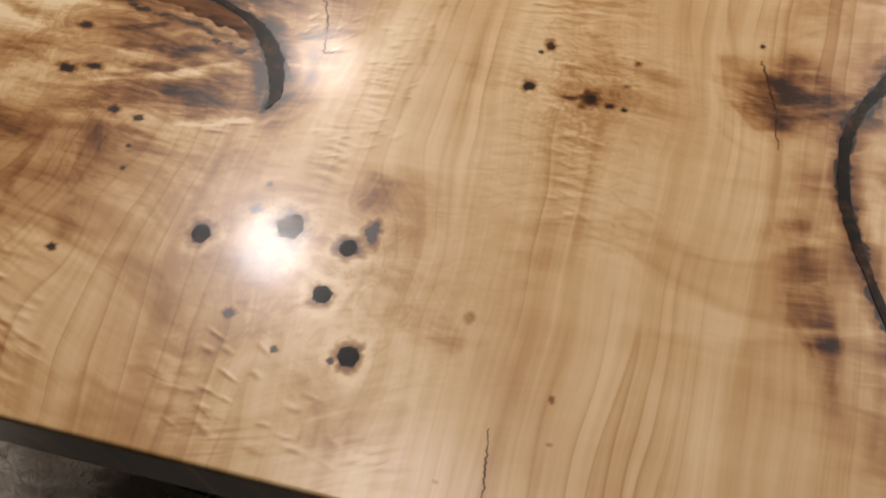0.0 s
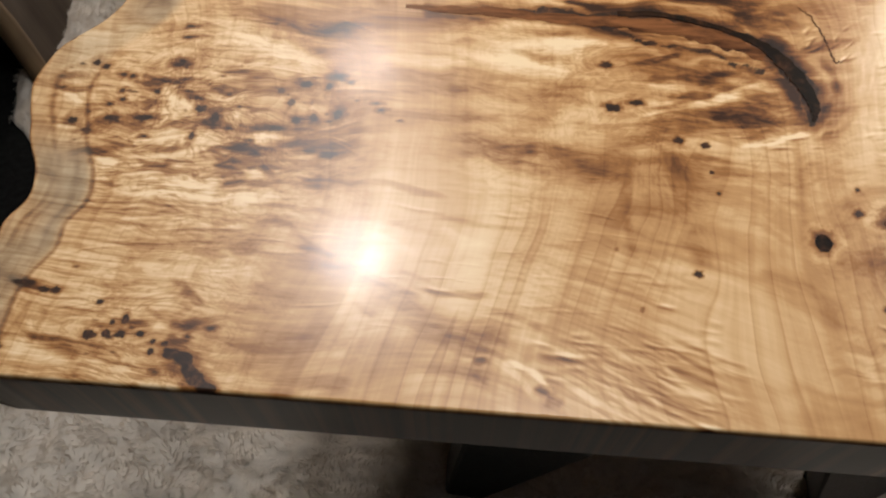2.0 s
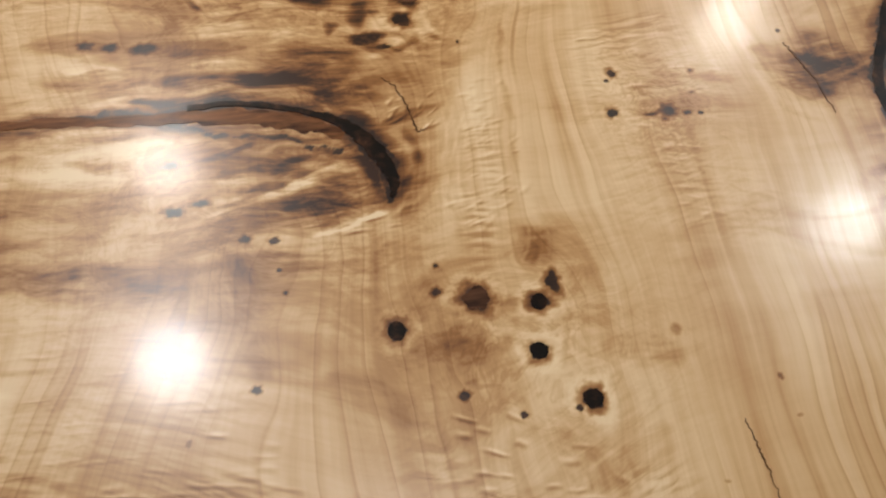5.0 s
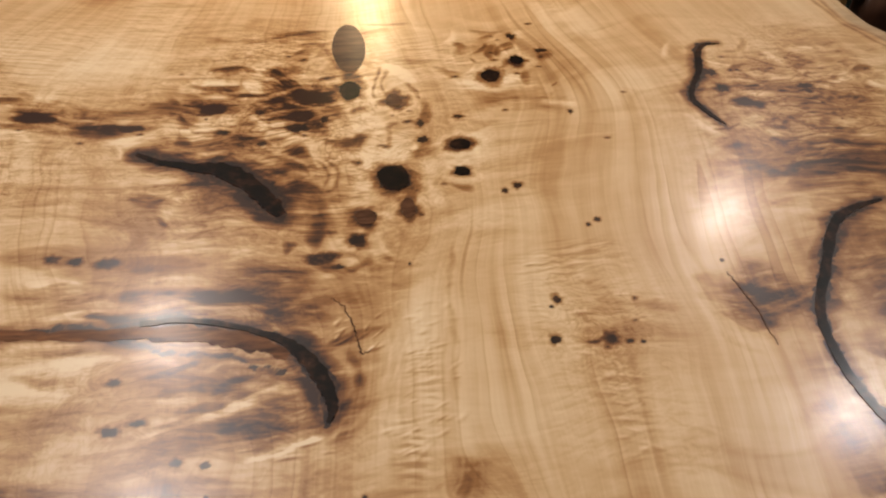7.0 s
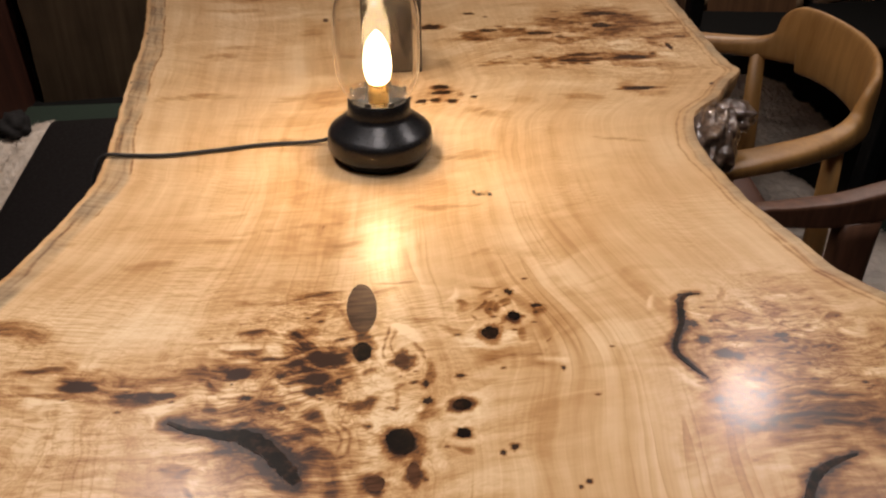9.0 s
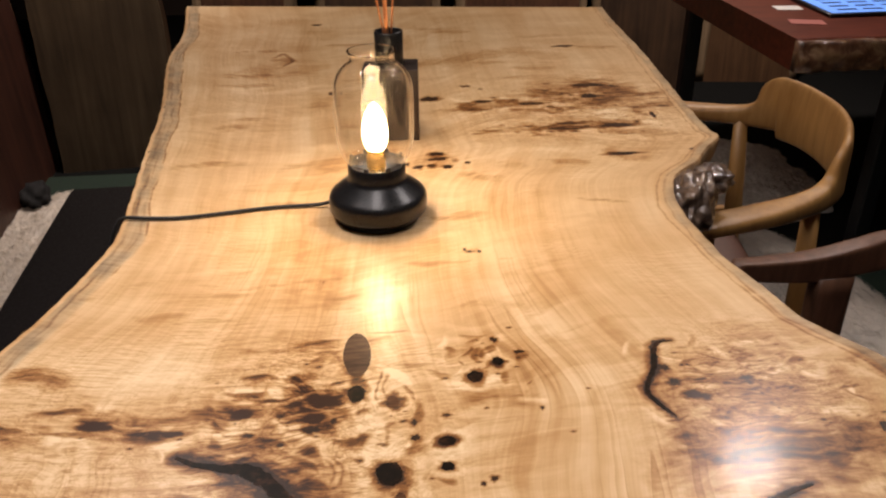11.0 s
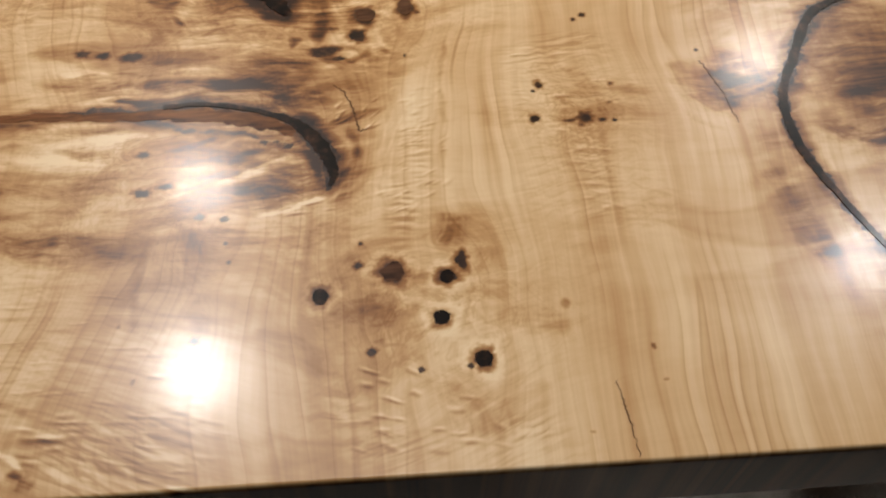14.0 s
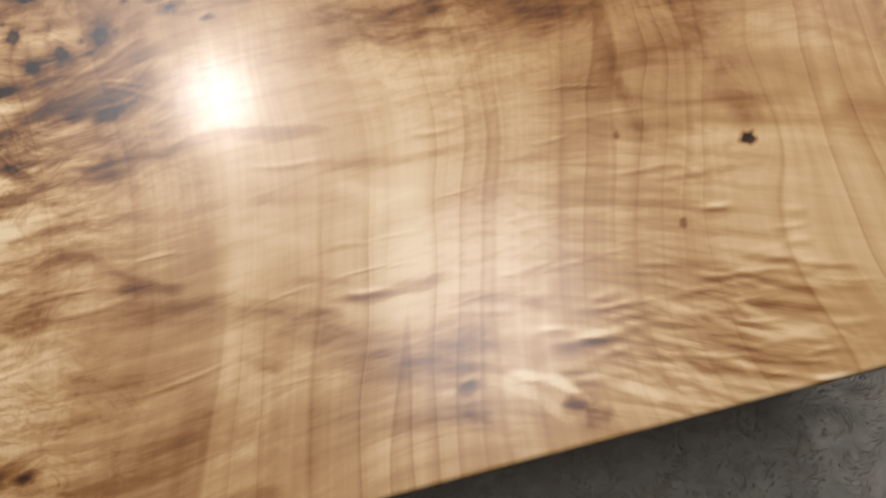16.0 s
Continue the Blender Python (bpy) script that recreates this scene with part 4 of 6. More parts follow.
END_CURLS = [
    (0.136, 2.2, 2.2, (-0.264, 0.077), (-0.245, 0.074), (-0.227, 0.067)),
    (0.136, 2.2, 2.2, (-0.226, 0.064), (-0.21, 0.062), (-0.189, 0.056)),
    (-0.161, 2.2, 2.2, (-0.246, 0.064), (-0.227, 0.06), (-0.209, 0.053)),
    (0.149, 2.2, 2.2, (-0.236, 0.056), (-0.216, 0.05), (-0.203, 0.041)),
    (0.149, 2.2, 2.3, (-0.205, 0.045), (-0.189, 0.037), (-0.177, 0.027)),
    (-0.174, 2.2, 2.2, (-0.201, 0.046), (-0.181, 0.037), (-0.165, 0.025)),
    (0.124, 2.2, 2.2, (-0.183, 0.044), (-0.166, 0.034), (-0.149, 0.023)),
    (0.124, 2.2, 2.2, (-0.161, 0.054), (-0.147, 0.051), (-0.138, 0.047)),
    (0.124, 2.2, 2.2, (-0.164, 0.05), (-0.15, 0.044), (-0.138, 0.042)),
    (-0.136, 2.2, 2.2, (-0.161, 0.041), (-0.148, 0.038), (-0.135, 0.034))]
BAY_BANDS = [
    (0.19, 42.3, 35.6, (0.291, 0.449), (0.375, 0.432), (0.46, 0.42), (0.512, 0.383)),
    (0.17, 12.4, 15.6, (0.252, 0.488), (0.279, 0.45), (0.307, 0.405)),
    (0.448, 24.1, 23.3, (0.518, 0.58), (0.545, 0.535), (0.568, 0.502)),
    (0.389, 8.2, 8, (0.291, 0.25), (0.316, 0.231), (0.348, 0.232)),
    (0.239, 5.7, 5.6, (0.306, 0.273), (0.337, 0.272), (0.366, 0.267)),
    (0.389, 21, 20.1, (0.322, 0.174), (0.356, 0.158), (0.389, 0.143)),
    (0.389, 18.4, 20.6, (0.222, 0.309), (0.247, 0.296), (0.274, 0.283)),
    (0.448, 13.2, 15, (-0.417, 0.623), (-0.38, 0.625), (-0.332, 0.599)),
    (0.359, 10.8, 10.6, (-0.382, 0.512), (-0.357, 0.522), (-0.332, 0.518)),
    (0.299, 4.2, 15.4, (0.239, 0.216), (0.251, 0.168), (0.265, 0.12)),
    (0.329, 4.8, 10.5, (0.252, 0.185), (0.257, 0.146), (0.263, 0.092))]
FAR_BANDS = [
    (0.324, 5.8, 5.9, (-0.229, 1.824), (-0.202, 1.861), (-0.181, 1.799), (-0.209, 1.736)),
    (0.101, 43.9, 58.6, (-0.286, 1.759), (-0.252, 1.741), (-0.206, 1.736)),
    (0.245, 24.6, 18, (0.27, 1.305), (0.373, 1.299), (0.504, 1.31)),
    (0.259, 41.5, 39.9, (0.409, 1.536), (0.469, 1.553), (0.5, 1.525)),
    (0.216, 28.3, 27.4, (0.169, 1.422), (0.251, 1.433), (0.356, 1.428)),
    (0.144, 103.9, 80.3, (0.298, 1.502), (0.428, 1.487), (0.558, 1.471)),
    (0.216, 12.3, 14.5, (0.403, 1.201), (0.424, 1.144), (0.476, 1.133)),
    (0.144, 24.9, 24.2, (0.402, 1.283), (0.504, 1.257), (0.578, 1.218)),
    (0.144, 45, 43.1, (0.068, 1.717), (0.206, 1.772), (0.427, 1.848)),
    (0.259, 7.7, 9.5, (0.514, 1.403), (0.516, 1.361), (0.528, 1.333))]
KNOT_LINES = [
    (0.45, 2.2, 2.2, (-0.009, 0.593), (-0.015, 0.569), (-0.017, 0.539)),
    (0.45, 2.2, 2.2, (-0.002, 0.587), (-0.008, 0.569), (-0.005, 0.55)),
    (0.36, 2.2, 2.2, (0.016, 0.57), (0.02, 0.552), (0.023, 0.536)),
    (0.26, 2.2, 2.2, (0.008, 0.509), (-0.007, 0.499), (-0.008, 0.468)),
    (0.24, 2.2, 2.2, (-0.063, 0.465), (-0.048, 0.447), (-0.057, 0.423)),
    (0.24, 2.2, 2.2, (-0.069, 0.463), (-0.056, 0.446), (-0.063, 0.428)),
    (0.2, 7.1, 7, (-0.063, 0.488), (-0.038, 0.482), (-0.028, 0.495)),
    (0.4, 5, 3.9, (-0.128, 0.639), (-0.082, 0.649), (-0.051, 0.656)),
    (0.3, 4.2, 3.3, (-0.092, 0.612), (-0.064, 0.628), (-0.036, 0.575)),
    (-0.22, 14, 13.6, (0.053, 0.575), (0.096, 0.562), (0.136, 0.561))]

# broad darker stretches (minus: paler): x, y, half width, half depth in metres, strength
TONES = [(0.36, 0.29, 0.085, 0.11, 0.24), (0.38, 0.435, 0.14, 0.05, 0.22), (0.38, 0.53, 0.12, 0.07, 0.13), (0.25, 0.30, 0.05, 0.035, 0.16), (0.265, 0.40, 0.035, 0.07, 0.10), (-0.34, 0.30, 0.13, 0.04, 0.12),
         (-0.13, 0.25, 0.09, 0.04, 0.15), (-0.10, 0.35, 0.09, 0.06, 0.08), (-0.37, 0.10, 0.06, 0.06, 0.10), (-0.34, 0.04, 0.11, 0.05, 0.07), (-0.26, 0.62, 0.22, 0.07, -0.08), (-0.20, 0.42, 0.12, 0.035, -0.09), (0.30, 0.10, 0.06, 0.08, 0.10),
         (-0.22, 0.19, 0.08, 0.025, 0.08), (-0.01, 0.38, 0.05, 0.05, 0.08)]
# growth rings: a number and the run of the ring that carries it
RINGS_LEFT = [(-0.147, (-0.155, 0.349), (-0.149, 0.268), (-0.139, 0.183)), (-0.220, (-0.260, 0.445), (-0.250, 0.384), (-0.234, 0.315), (-0.218, 0.253)),
              (-0.285, (-0.284, 0.291), (-0.286, 0.224), (-0.288, 0.169), (-0.298, 0.111)), (-0.256, (-0.258, 0.197), (-0.257, 0.148), (-0.265, 0.104), (-0.281, 0.067)),
              (-0.342, (-0.345, 0.290), (-0.339, 0.214), (-0.345, 0.151), (-0.352, 0.095)), (-0.243, (-0.246, 0.184), (-0.244, 0.151), (-0.249, 0.130), (-0.258, 0.110)),
              (-0.302, (-0.301, 0.166), (-0.303, 0.134), (-0.313, 0.105), (-0.322, 0.082)), (-0.383, (-0.383, 0.145), (-0.383, 0.114), (-0.393, 0.090), (-0.406, 0.067)),
              (-0.50, (-0.50, 0.33), (-0.49, 0.20), (-0.50, 0.10)), (-0.32, (-0.36, 0.60), (-0.345, 0.48))]
RINGS_HEART = [(0.020, (0.032, 0.380), (0.023, 0.335), (0.023, 0.284), (0.019, 0.232), (0.013, 0.193)), (0.064, (0.060, 0.422), (0.059, 0.338), (0.064, 0.253), (0.069, 0.167)),
               (0.113, (0.151, 0.528), (0.120, 0.373), (0.115, 0.267), (0.107, 0.159)), (0.203, (0.236, 0.506), (0.208, 0.337), (0.205, 0.260), (0.188, 0.152)),
               (-0.172, (-0.176, 0.163), (-0.187, 0.129), (-0.199, 0.087), (-0.206, 0.062)), (-0.134, (-0.136, 0.151), (-0.138, 0.100), (-0.138, 0.050), (-0.130, 0.021)),
               (0.040, (0.040, 0.168), (0.047, 0.111)), (0.120, (0.115, 0.171), (0.109, 0.097), (0.107, 0.027)), (0.180, (0.167, 0.126), (0.156, 0.045)),
               (0.40, (0.42, 0.55), (0.40, 0.30), (0.38, 0.05))]


def ring_field(x, y):
    """A smooth sheet through the numbers of the growth rings; its level lines are the rings."""
    rows = [(px, py, u) for u, *run in RINGS_LEFT + RINGS_HEART for px, py in run]
    for yy in (0.80, 1.0):
        lo, hi = float(left_of(np.array([yy]))[0]), float(right_of(np.array([yy]))[0])
        rows += [(lo + (hi - lo) * f, yy, (f - 0.47) * 0.97) for f in (0.0, 0.25, 0.5, 0.75, 1.0)]
    k = np.array(rows)
    n = len(k)
    d2 = ((k[:, None, :2] - k[None, :, :2]) ** 2).sum(-1)
    A = np.zeros((n + 3, n + 3))
    A[:n, :n] = 0.5 * d2 * np.log(d2 + 1e-12) + 1.2e-3 * np.eye(n)
    A[:n, n], A[:n, n + 1:] = 1, k[:, :2]
    A[n:, :n] = A[:n, n:].T
    w = np.linalg.solve(A, np.concatenate([k[:, 2], np.zeros(3)]))
    u = w[n] + w[n + 1] * x + w[n + 2] * y
    for (px, py, _), c in zip(rows, w):
        r2 = (x - px) ** 2 + (y - py) ** 2
        u = u + 0.5 * c * r2 * np.log(r2 + 1e-12)
    return u


def paint_bands(tone, rows, x, y, wx, wy, rag, seed, soft):
    """Adds bands of brown or pale figure; each thins out towards its ends and is broken up along its run."""
    for i, (k, up, down, *run) in enumerate(rows):
        s = spline(run, 8)
        reach = 1.7 * max(up, down) / 1000 + 0.008
        m = (x > s[:, 0].min() - reach) & (x < s[:, 0].max() + reach) & (y > s[:, 1].min() - reach) & (y < s[:, 1].max() + reach)
        if not m.any():
            continue
        bx, by = wx[m], wy[m]
        tan = np.gradient(s, axis=0)
        tan /= np.hypot(tan[:, 0], tan[:, 1])[:, None] + 1e-9
        length = np.hypot(*np.diff(s, axis=0).T).sum()
        step = length / (len(s) - 1)
        best, side, where = np.full(bx.shape, 9.0), np.zeros(bx.shape), np.zeros(bx.shape)
        for j, (px, py) in enumerate(s):
            dx, dy = bx - px, by - py
            run_ = tan[j, 0] * dx + tan[j, 1] * dy
            d = np.hypot(tan[j, 0] * dy - tan[j, 1] * dx, np.maximum(np.abs(run_) - 0.6 * step, 0))
            hit_ = d < best
            best = np.where(hit_, d, best)
            side = np.where(hit_, tan[j, 0] * dy - tan[j, 1] * dx, side)
            where = np.where(hit_, (j * step + run_) / length, where)
        d = best * 1000
        fibres = fbm(where * length * 26 + 3.7 * i, np.sign(side) * d * 0.16, seed, 4, 0.62)
        e = np.where(side > 0, d / up, d / down) + 0.5 * rag[m] + 0.42 * fibres
        g = smooth(1.2 + 0.4 * soft, 0.25 - 0.4 * soft, e) * smooth(-0.04, 0.2, where) * smooth(1.04, 0.8, where)
        g = g * (0.92 + 0.36 * pnoise(where * length * 14 + i, np.sign(side) * d * 0.5 + i, seed + 20))
        tone[m] += (1.0 - 0.2 * soft) * k * g


def along(rows, x, y, reach):
    """Distance in millimetres beyond the rim of a long pocket (inside: minus), and its half width there."""
    s = spline(rows, 10)
    best, wide = np.full(x.shape, 1e3), np.ones(x.shape)
    near = (x > s[:, 0].min() - reach) & (x < s[:, 0].max() + reach) & (y > s[:, 1].min() - reach) & (y < s[:, 1].max() + reach)
    bx, by = x[near], y[near]
    b, w = best[near], wide[near]
    for px, py, hw in s:
        d = np.hypot(bx - px, by - py) * 1000 - hw
        w = np.where(d < b, hw, w)
        b = np.minimum(b, d)
    best[near], wide[near] = b, w
    return best, wide


def slab_fields(x, y):
    xl, xr = left_of(y), right_of(y)
    wx = x + 0.004 * fbm(x * 22, y * 22, 11, 3)
    wy = y + 0.004 * fbm(x * 22 + 9, y * 22, 12, 3)
    # grain: along the slab, following its edges further off, parting round knots
    s = (x - xl) / (xr - xl)
    far = smooth(0.45, 0.95, y)
    u = ring_field(x, np.minimum(y, 1.1)) * (1 - far) + (s - 0.47) * 0.97 * far
    v = y.copy()
    for x0, y0, a, b in EYES_NEAR + EYES_FAR:
        r = 2.6 * max(a, b) / 1000 + 0.006
        g = np.exp(-(((x - x0) / r) ** 2 + ((y - y0) / (1.8 * r)) ** 2))
        u = u - 0.72 * (x - x0) * g
    u = u + 0.010 * fbm(x * 4.5, y * 2.2, 21, 3) + 0.0022 * fbm(x * 26, y * 12, 22, 2)
    burl = np.zeros_like(x)
    for x0, y0, r, k in ((-0.45, 0.2, 0.085, 1.0), (-0.46, 0.05, 0.07, 0.8), (-0.10, 0.50, 0.14, 1.0), (0.38, 0.52, 0.10, 1.0), (0.40, 0.28, 0.10, 0.4),
                         (-0.16, 0.27, 0.12, 0.5), (0.0, 0.12, 0.07, 0.4), (0.45, 1.4, 0.2, 0.8), (0.12, 0.28, 0.05, 0.5), (-0.33, 0.50, 0.12, 0.6)):
        burl = np.maximum(burl, k * np.exp(-((x - x0) ** 2 + (y - y0) ** 2) / r ** 2))
    u = u + burl * 0.016 * fbm(x * 16, y * 16, 23, 3)
    v = v + burl * 0.016 * fbm(x * 16, y * 16, 24, 3)
    # stains
    stain = np.zeros_like(x)
    rag = 0.30 * fbm(x * 28, y * 40, 31, 4)
    for x0, y0, a, b, k in STAINS + STAINS_B:
        d = np.hypot((wx - x0) / a, (wy - y0) / b) + rag
        stain = np.maximum(stain, (0.6 + 0.25 * (x0 > 0.22) + 0.1 * (y0 > 0.9)) * k * smooth(1.5, 0.25, d))
    for x0, y0, a, b in EYES_SOFT:
        d = np.hypot((wx - x0) / a, (wy - y0) / b) * 1000 + 1.6 * rag
        stain = np.maximum(stain, 0.95 * smooth(1.6, 0.3, d))
    pale = np.zeros_like(x)
    for x0, y0, ln, wd, k, way, bend in STROKES:
        m = (np.abs(x - x0) < 2.2 * ln) & (np.abs(y - y0) < 2.2 * ln)
        if not m.any():
            continue
        xx, yy = wx[m] - x0, wy[m] - y0
        a_, b_ = xx * math.cos(way) + yy * math.sin(way), yy * math.cos(way) - xx * math.sin(way)
        b_ = b_ - bend * a_ * a_ / ln
        g = smooth(1.15, 0.15, np.hypot(a_ / ln, b_ / np.where(b_ > 0, wd, 2.2 * wd)) + 0.8 * rag[m])
        if k > 0:
            stain[m] = np.maximum(stain[m], k * g)
        else:
            pale[m] = np.maximum(pale[m], -1.5 * k * g)
    tone = np.zeros_like(x)
    for i, (rows, soft) in enumerate(((BURL_BANDS, 0.2), (HOOK_BANDS, 0.4), (HEART_BANDS, 1.0), (CORNER_BANDS, 0.5), (CORNER_FLAMES, 0.5), (BELLY_FLAMES, 0.3), (NEAR_FLAMES, 1.0),
                                      (END_FLAMES, 0.8), (END_RIPPLES, 0.4), (END_CURLS, 0.4), (BAY_BANDS, 0.9), (FAR_BANDS, 0.3), (KNOT_LINES, 0.2))):
        paint_bands(tone, rows, x, y, wx, wy, rag, 101 + i, soft)
    for x0, y0, a, b, k in TONES:
        tone += k * smooth(1.25, 0.0, np.hypot((wx - x0) / a, (wy - y0) / b) + 0.6 * rag)
    for x0, y0, ln, wd, k, way, bend in SHADED_RIPPLES:
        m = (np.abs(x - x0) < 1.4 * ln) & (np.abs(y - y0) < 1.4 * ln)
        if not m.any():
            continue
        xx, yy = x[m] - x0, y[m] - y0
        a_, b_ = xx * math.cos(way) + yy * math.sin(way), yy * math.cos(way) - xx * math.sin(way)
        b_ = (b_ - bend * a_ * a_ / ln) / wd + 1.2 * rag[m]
        # dark flank and pale flank: relief shading painted into the tone
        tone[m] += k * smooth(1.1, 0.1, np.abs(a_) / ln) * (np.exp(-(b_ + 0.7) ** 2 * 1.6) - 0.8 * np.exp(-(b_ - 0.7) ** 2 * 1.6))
    dark = np.zeros_like(x)
    for rows, grow, reach in ((EYES_NEAR, 0.34, 2.4), (EYES_FAR, 0.44, 2.2), (SPECKS, 0.30, 2.4), (SPECKS_B, 0.20, 2.4), (SPECKS_LEFT, 0.34, 3.4), (SPECKS_CORNER, 0.22, 3.0), (SPECKS_END, 0.32, 2.0), (BURL_SPECKS, 0.30, 3.2)):
        for x0, y0, a, b in rows:
            a, b = a / 1000, b / 1000
            R = 4.5 * max(a, b)
            m = (np.abs(x - x0) < R) & (np.abs(y - y0) < R)
            if not m.any():
                continue
            xx, yy = x[m] - x0, y[m] - y0
            ang = np.arctan2(yy, xx)
            wob = 0.86 + 0.34 * pnoise(np.cos(ang) * 1.4 + x0 * 90, np.sin(ang) * 1.4 + y0 * 70, 41) + 0.14 * pnoise(xx * 420, yy * 420, 42)
            d = np.hypot(xx / a, yy / b) / wob
            soft_ = 0.72 if rows is SPECKS_LEFT or rows is BURL_SPECKS else 0.55 if (x0, y0) in BROWN_EYES else 1.0
            dark[m] = np.maximum(dark[m], soft_ * np.clip(0.5 + (1 - d) * min(a, b) * 1000 / 2.0, 0, 1))
            if (rows is EYES_NEAR or rows is EYES_FAR) and min(a, b) > 0.0045:
                pale[m] = np.maximum(pale[m], 0.30 * np.exp(-((d + 1.2 * rag[m] - 2.2) / 0.5) ** 2))
            stain[m] = np.maximum(stain[m], grow * smooth(reach, 0.9, d + 1.1 * rag[m]) ** 1.5)
    for x0, y0, a, b in FAINT:
        stain = np.maximum(stain, 0.28 * smooth(1.6, 0.4, np.hypot((wx - x0) / a, (wy - y0) / b) * 1000 + rag))
    for rows, k, wide in ((HOOK, 0.42, 11), (HOOK_LOWER, 0.30, 7), (VOID, 0.48, 13), (LOOP_A, 0.36, 9), (LOOP_B, 0.36, 11), (RIGHT_SEAM, 0.3, 8), (CORNER_STREAK, 0.4, 9)):
        d, w = along(rows, wx, wy, 0.05)
        stain = np.maximum(stain, k * smooth(wide, -1, d + 5 * rag))
        dark = np.maximum(dark, np.clip(0.5 - (d + 2.6 * fbm(x * 120, y * 170, 43, 3)) / 3.0, 0, 1))
    # figure: brown flames across the grain, fanning out from the left burl
    q = y + 0.16 * (x + 0.56) * (y - 0.19) * smooth(0.3, -0.3, x) * 3.0 + 0.22 * (x + 0.3) * smooth(0.20, 0.0, y) * smooth(0.15, -0.1, x)
    q = q + 0.012 * fbm(x * 5, y * 5, 51, 2) + burl * 0.0065 * fbm(x * 20, y * 20, 52, 3)
    q = q + 0.40 * (x + 0.17) * np.exp(-((x + 0.17) / 0.13) ** 2 - ((y - 0.04) / 0.06) ** 2)
    p = x + 0.03 * fbm(x * 8, y * 8, 57, 2)
    figure = 0.42 + 0.55 * fbm(p * 5.0, q * 17, 53, 3, 0.5)
    f2 = fbm(x * 4, y * 4, 54, 3)
    amount = np.clip(0.10 + 0.5 * burl + 0.36 * smooth(-0.03, -0.22, x) * smooth(0.62, 0.30, y) + 0.2 * smooth(0.22, 0.32, x) * smooth(0.8, 0.6, y) + 0.4 * f2, 0, 1)
    amount = 0.8 * amount * (1 - 0.55 * smooth(0.21, 0.15, y) * smooth(-0.16, -0.26, x)) * (1 - 0.45 * smooth(0.62, 0.9, y) * smooth(0.5, 0.0, burl))
    streaky = np.clip(0.03 + 0.45 * smooth(-0.36, -0.52, x) * smooth(0.8, 0.4, y) + 0.55 * burl + 0.12 * smooth(0.0, -0.2, x) * smooth(0.9, 0.5, y) + 0.11 * smooth(0.60, 0.75, y) * smooth(0.30, 0.0, x), 0, 1)
    # fine flecked lines round the burls
    fleck = smooth(0.25, 0.7, fbm(wx * 45, wy * 130, 55, 3)) * burl
    stain = stain + 0.22 * fleck
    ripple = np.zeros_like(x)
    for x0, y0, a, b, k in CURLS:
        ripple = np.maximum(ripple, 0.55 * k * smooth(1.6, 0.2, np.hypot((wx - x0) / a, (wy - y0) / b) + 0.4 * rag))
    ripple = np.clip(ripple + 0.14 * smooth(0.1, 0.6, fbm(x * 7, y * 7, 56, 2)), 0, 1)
    # sapwood along the live edges, with a dark line inside it on the left
    dl, dr = x - xl, xr - x
    wl = 0.036 + 0.010 * pnoise(y * 6, y * 0, 61)
    sap = smooth(wl + 0.004, wl - 0.006, dl) * (0.85 + 0.15 * smooth(0.9, 0.4, y)) * smooth(0.004, 0.010, dl + 0.006 * smooth(0.5, 0.3, y)) + 0.7 * smooth(0.024, 0.010, dr)
    sap = sap * (1 - 0.85 * np.exp(-((y - 0.215) / 0.045) ** 2)) * (0.75 + 0.5 * fbm(x * 20, y * 20, 64, 2))
    line = np.exp(-((dl - wl) / 0.0016) ** 2) * smooth(0.1, -0.1, pnoise(y * 9, y * 0 + 0.4, 62) - 0.15)
    line2 = np.exp(-((dl - 0.45 * wl) / 0.0022) ** 2) * 0.6 * smooth(-0.1, 0.2, pnoise(y * 7, y * 0 + 0.9, 63))
    stain = stain + 0.30 * line + 0.25 * line2 + 0.45 * np.exp(-(dl / 0.0018) ** 2) + 0.35 * np.exp(-(dr / 0.0018) ** 2) - 0.22 * smooth(0.010, 0.002, dl) - 0.10 * smooth(0.010, 0.002, dr)
    for k_, off in enumerate((0.010, 0.017, 0.027)):
        wav = off + 0.006 * pnoise(y * 8, y * 0 + k_ * 2.1, 65) + 0.0025 * pnoise(y * 30, y * 0 + k_, 66)
        stain = stain + 0.28 * np.exp(-((dl - wav) / 0.0020) ** 2) * smooth(-0.25, 0.25, pnoise(y * 6, y * 0 + 5.0 + k_, 67)) + 0.16 * np.exp(-((dr - wav) / 0.0022) ** 2) * (k_ > 0)
    plain = np.clip((1 - 0.30 * smooth(-0.02, -0.12, x) * smooth(0.9, 0.6, y)) * (1 - 0.5 * smooth(0.25, 0.32, x)) - 0.3 * burl - 0.6 * smooth(0.6, 0.9, y) + 0.1 * smooth(-0.15, -0.3, x) * smooth(0.5, 0.3, y), 0.15, 2)
    return np.clip(tone, -0.4, 0.72), np.clip(pale, 0, 1), burl, (u, v, amount), (np.clip(stain, 0, 1), figure, ripple), (np.clip(sap, 0, 1), dark, plain), (p, q, streaky)


def near_line(x):
    return 0.0152 - 0.0250 * x


def far_line(x):
    return 2.345 - 0.14 * x


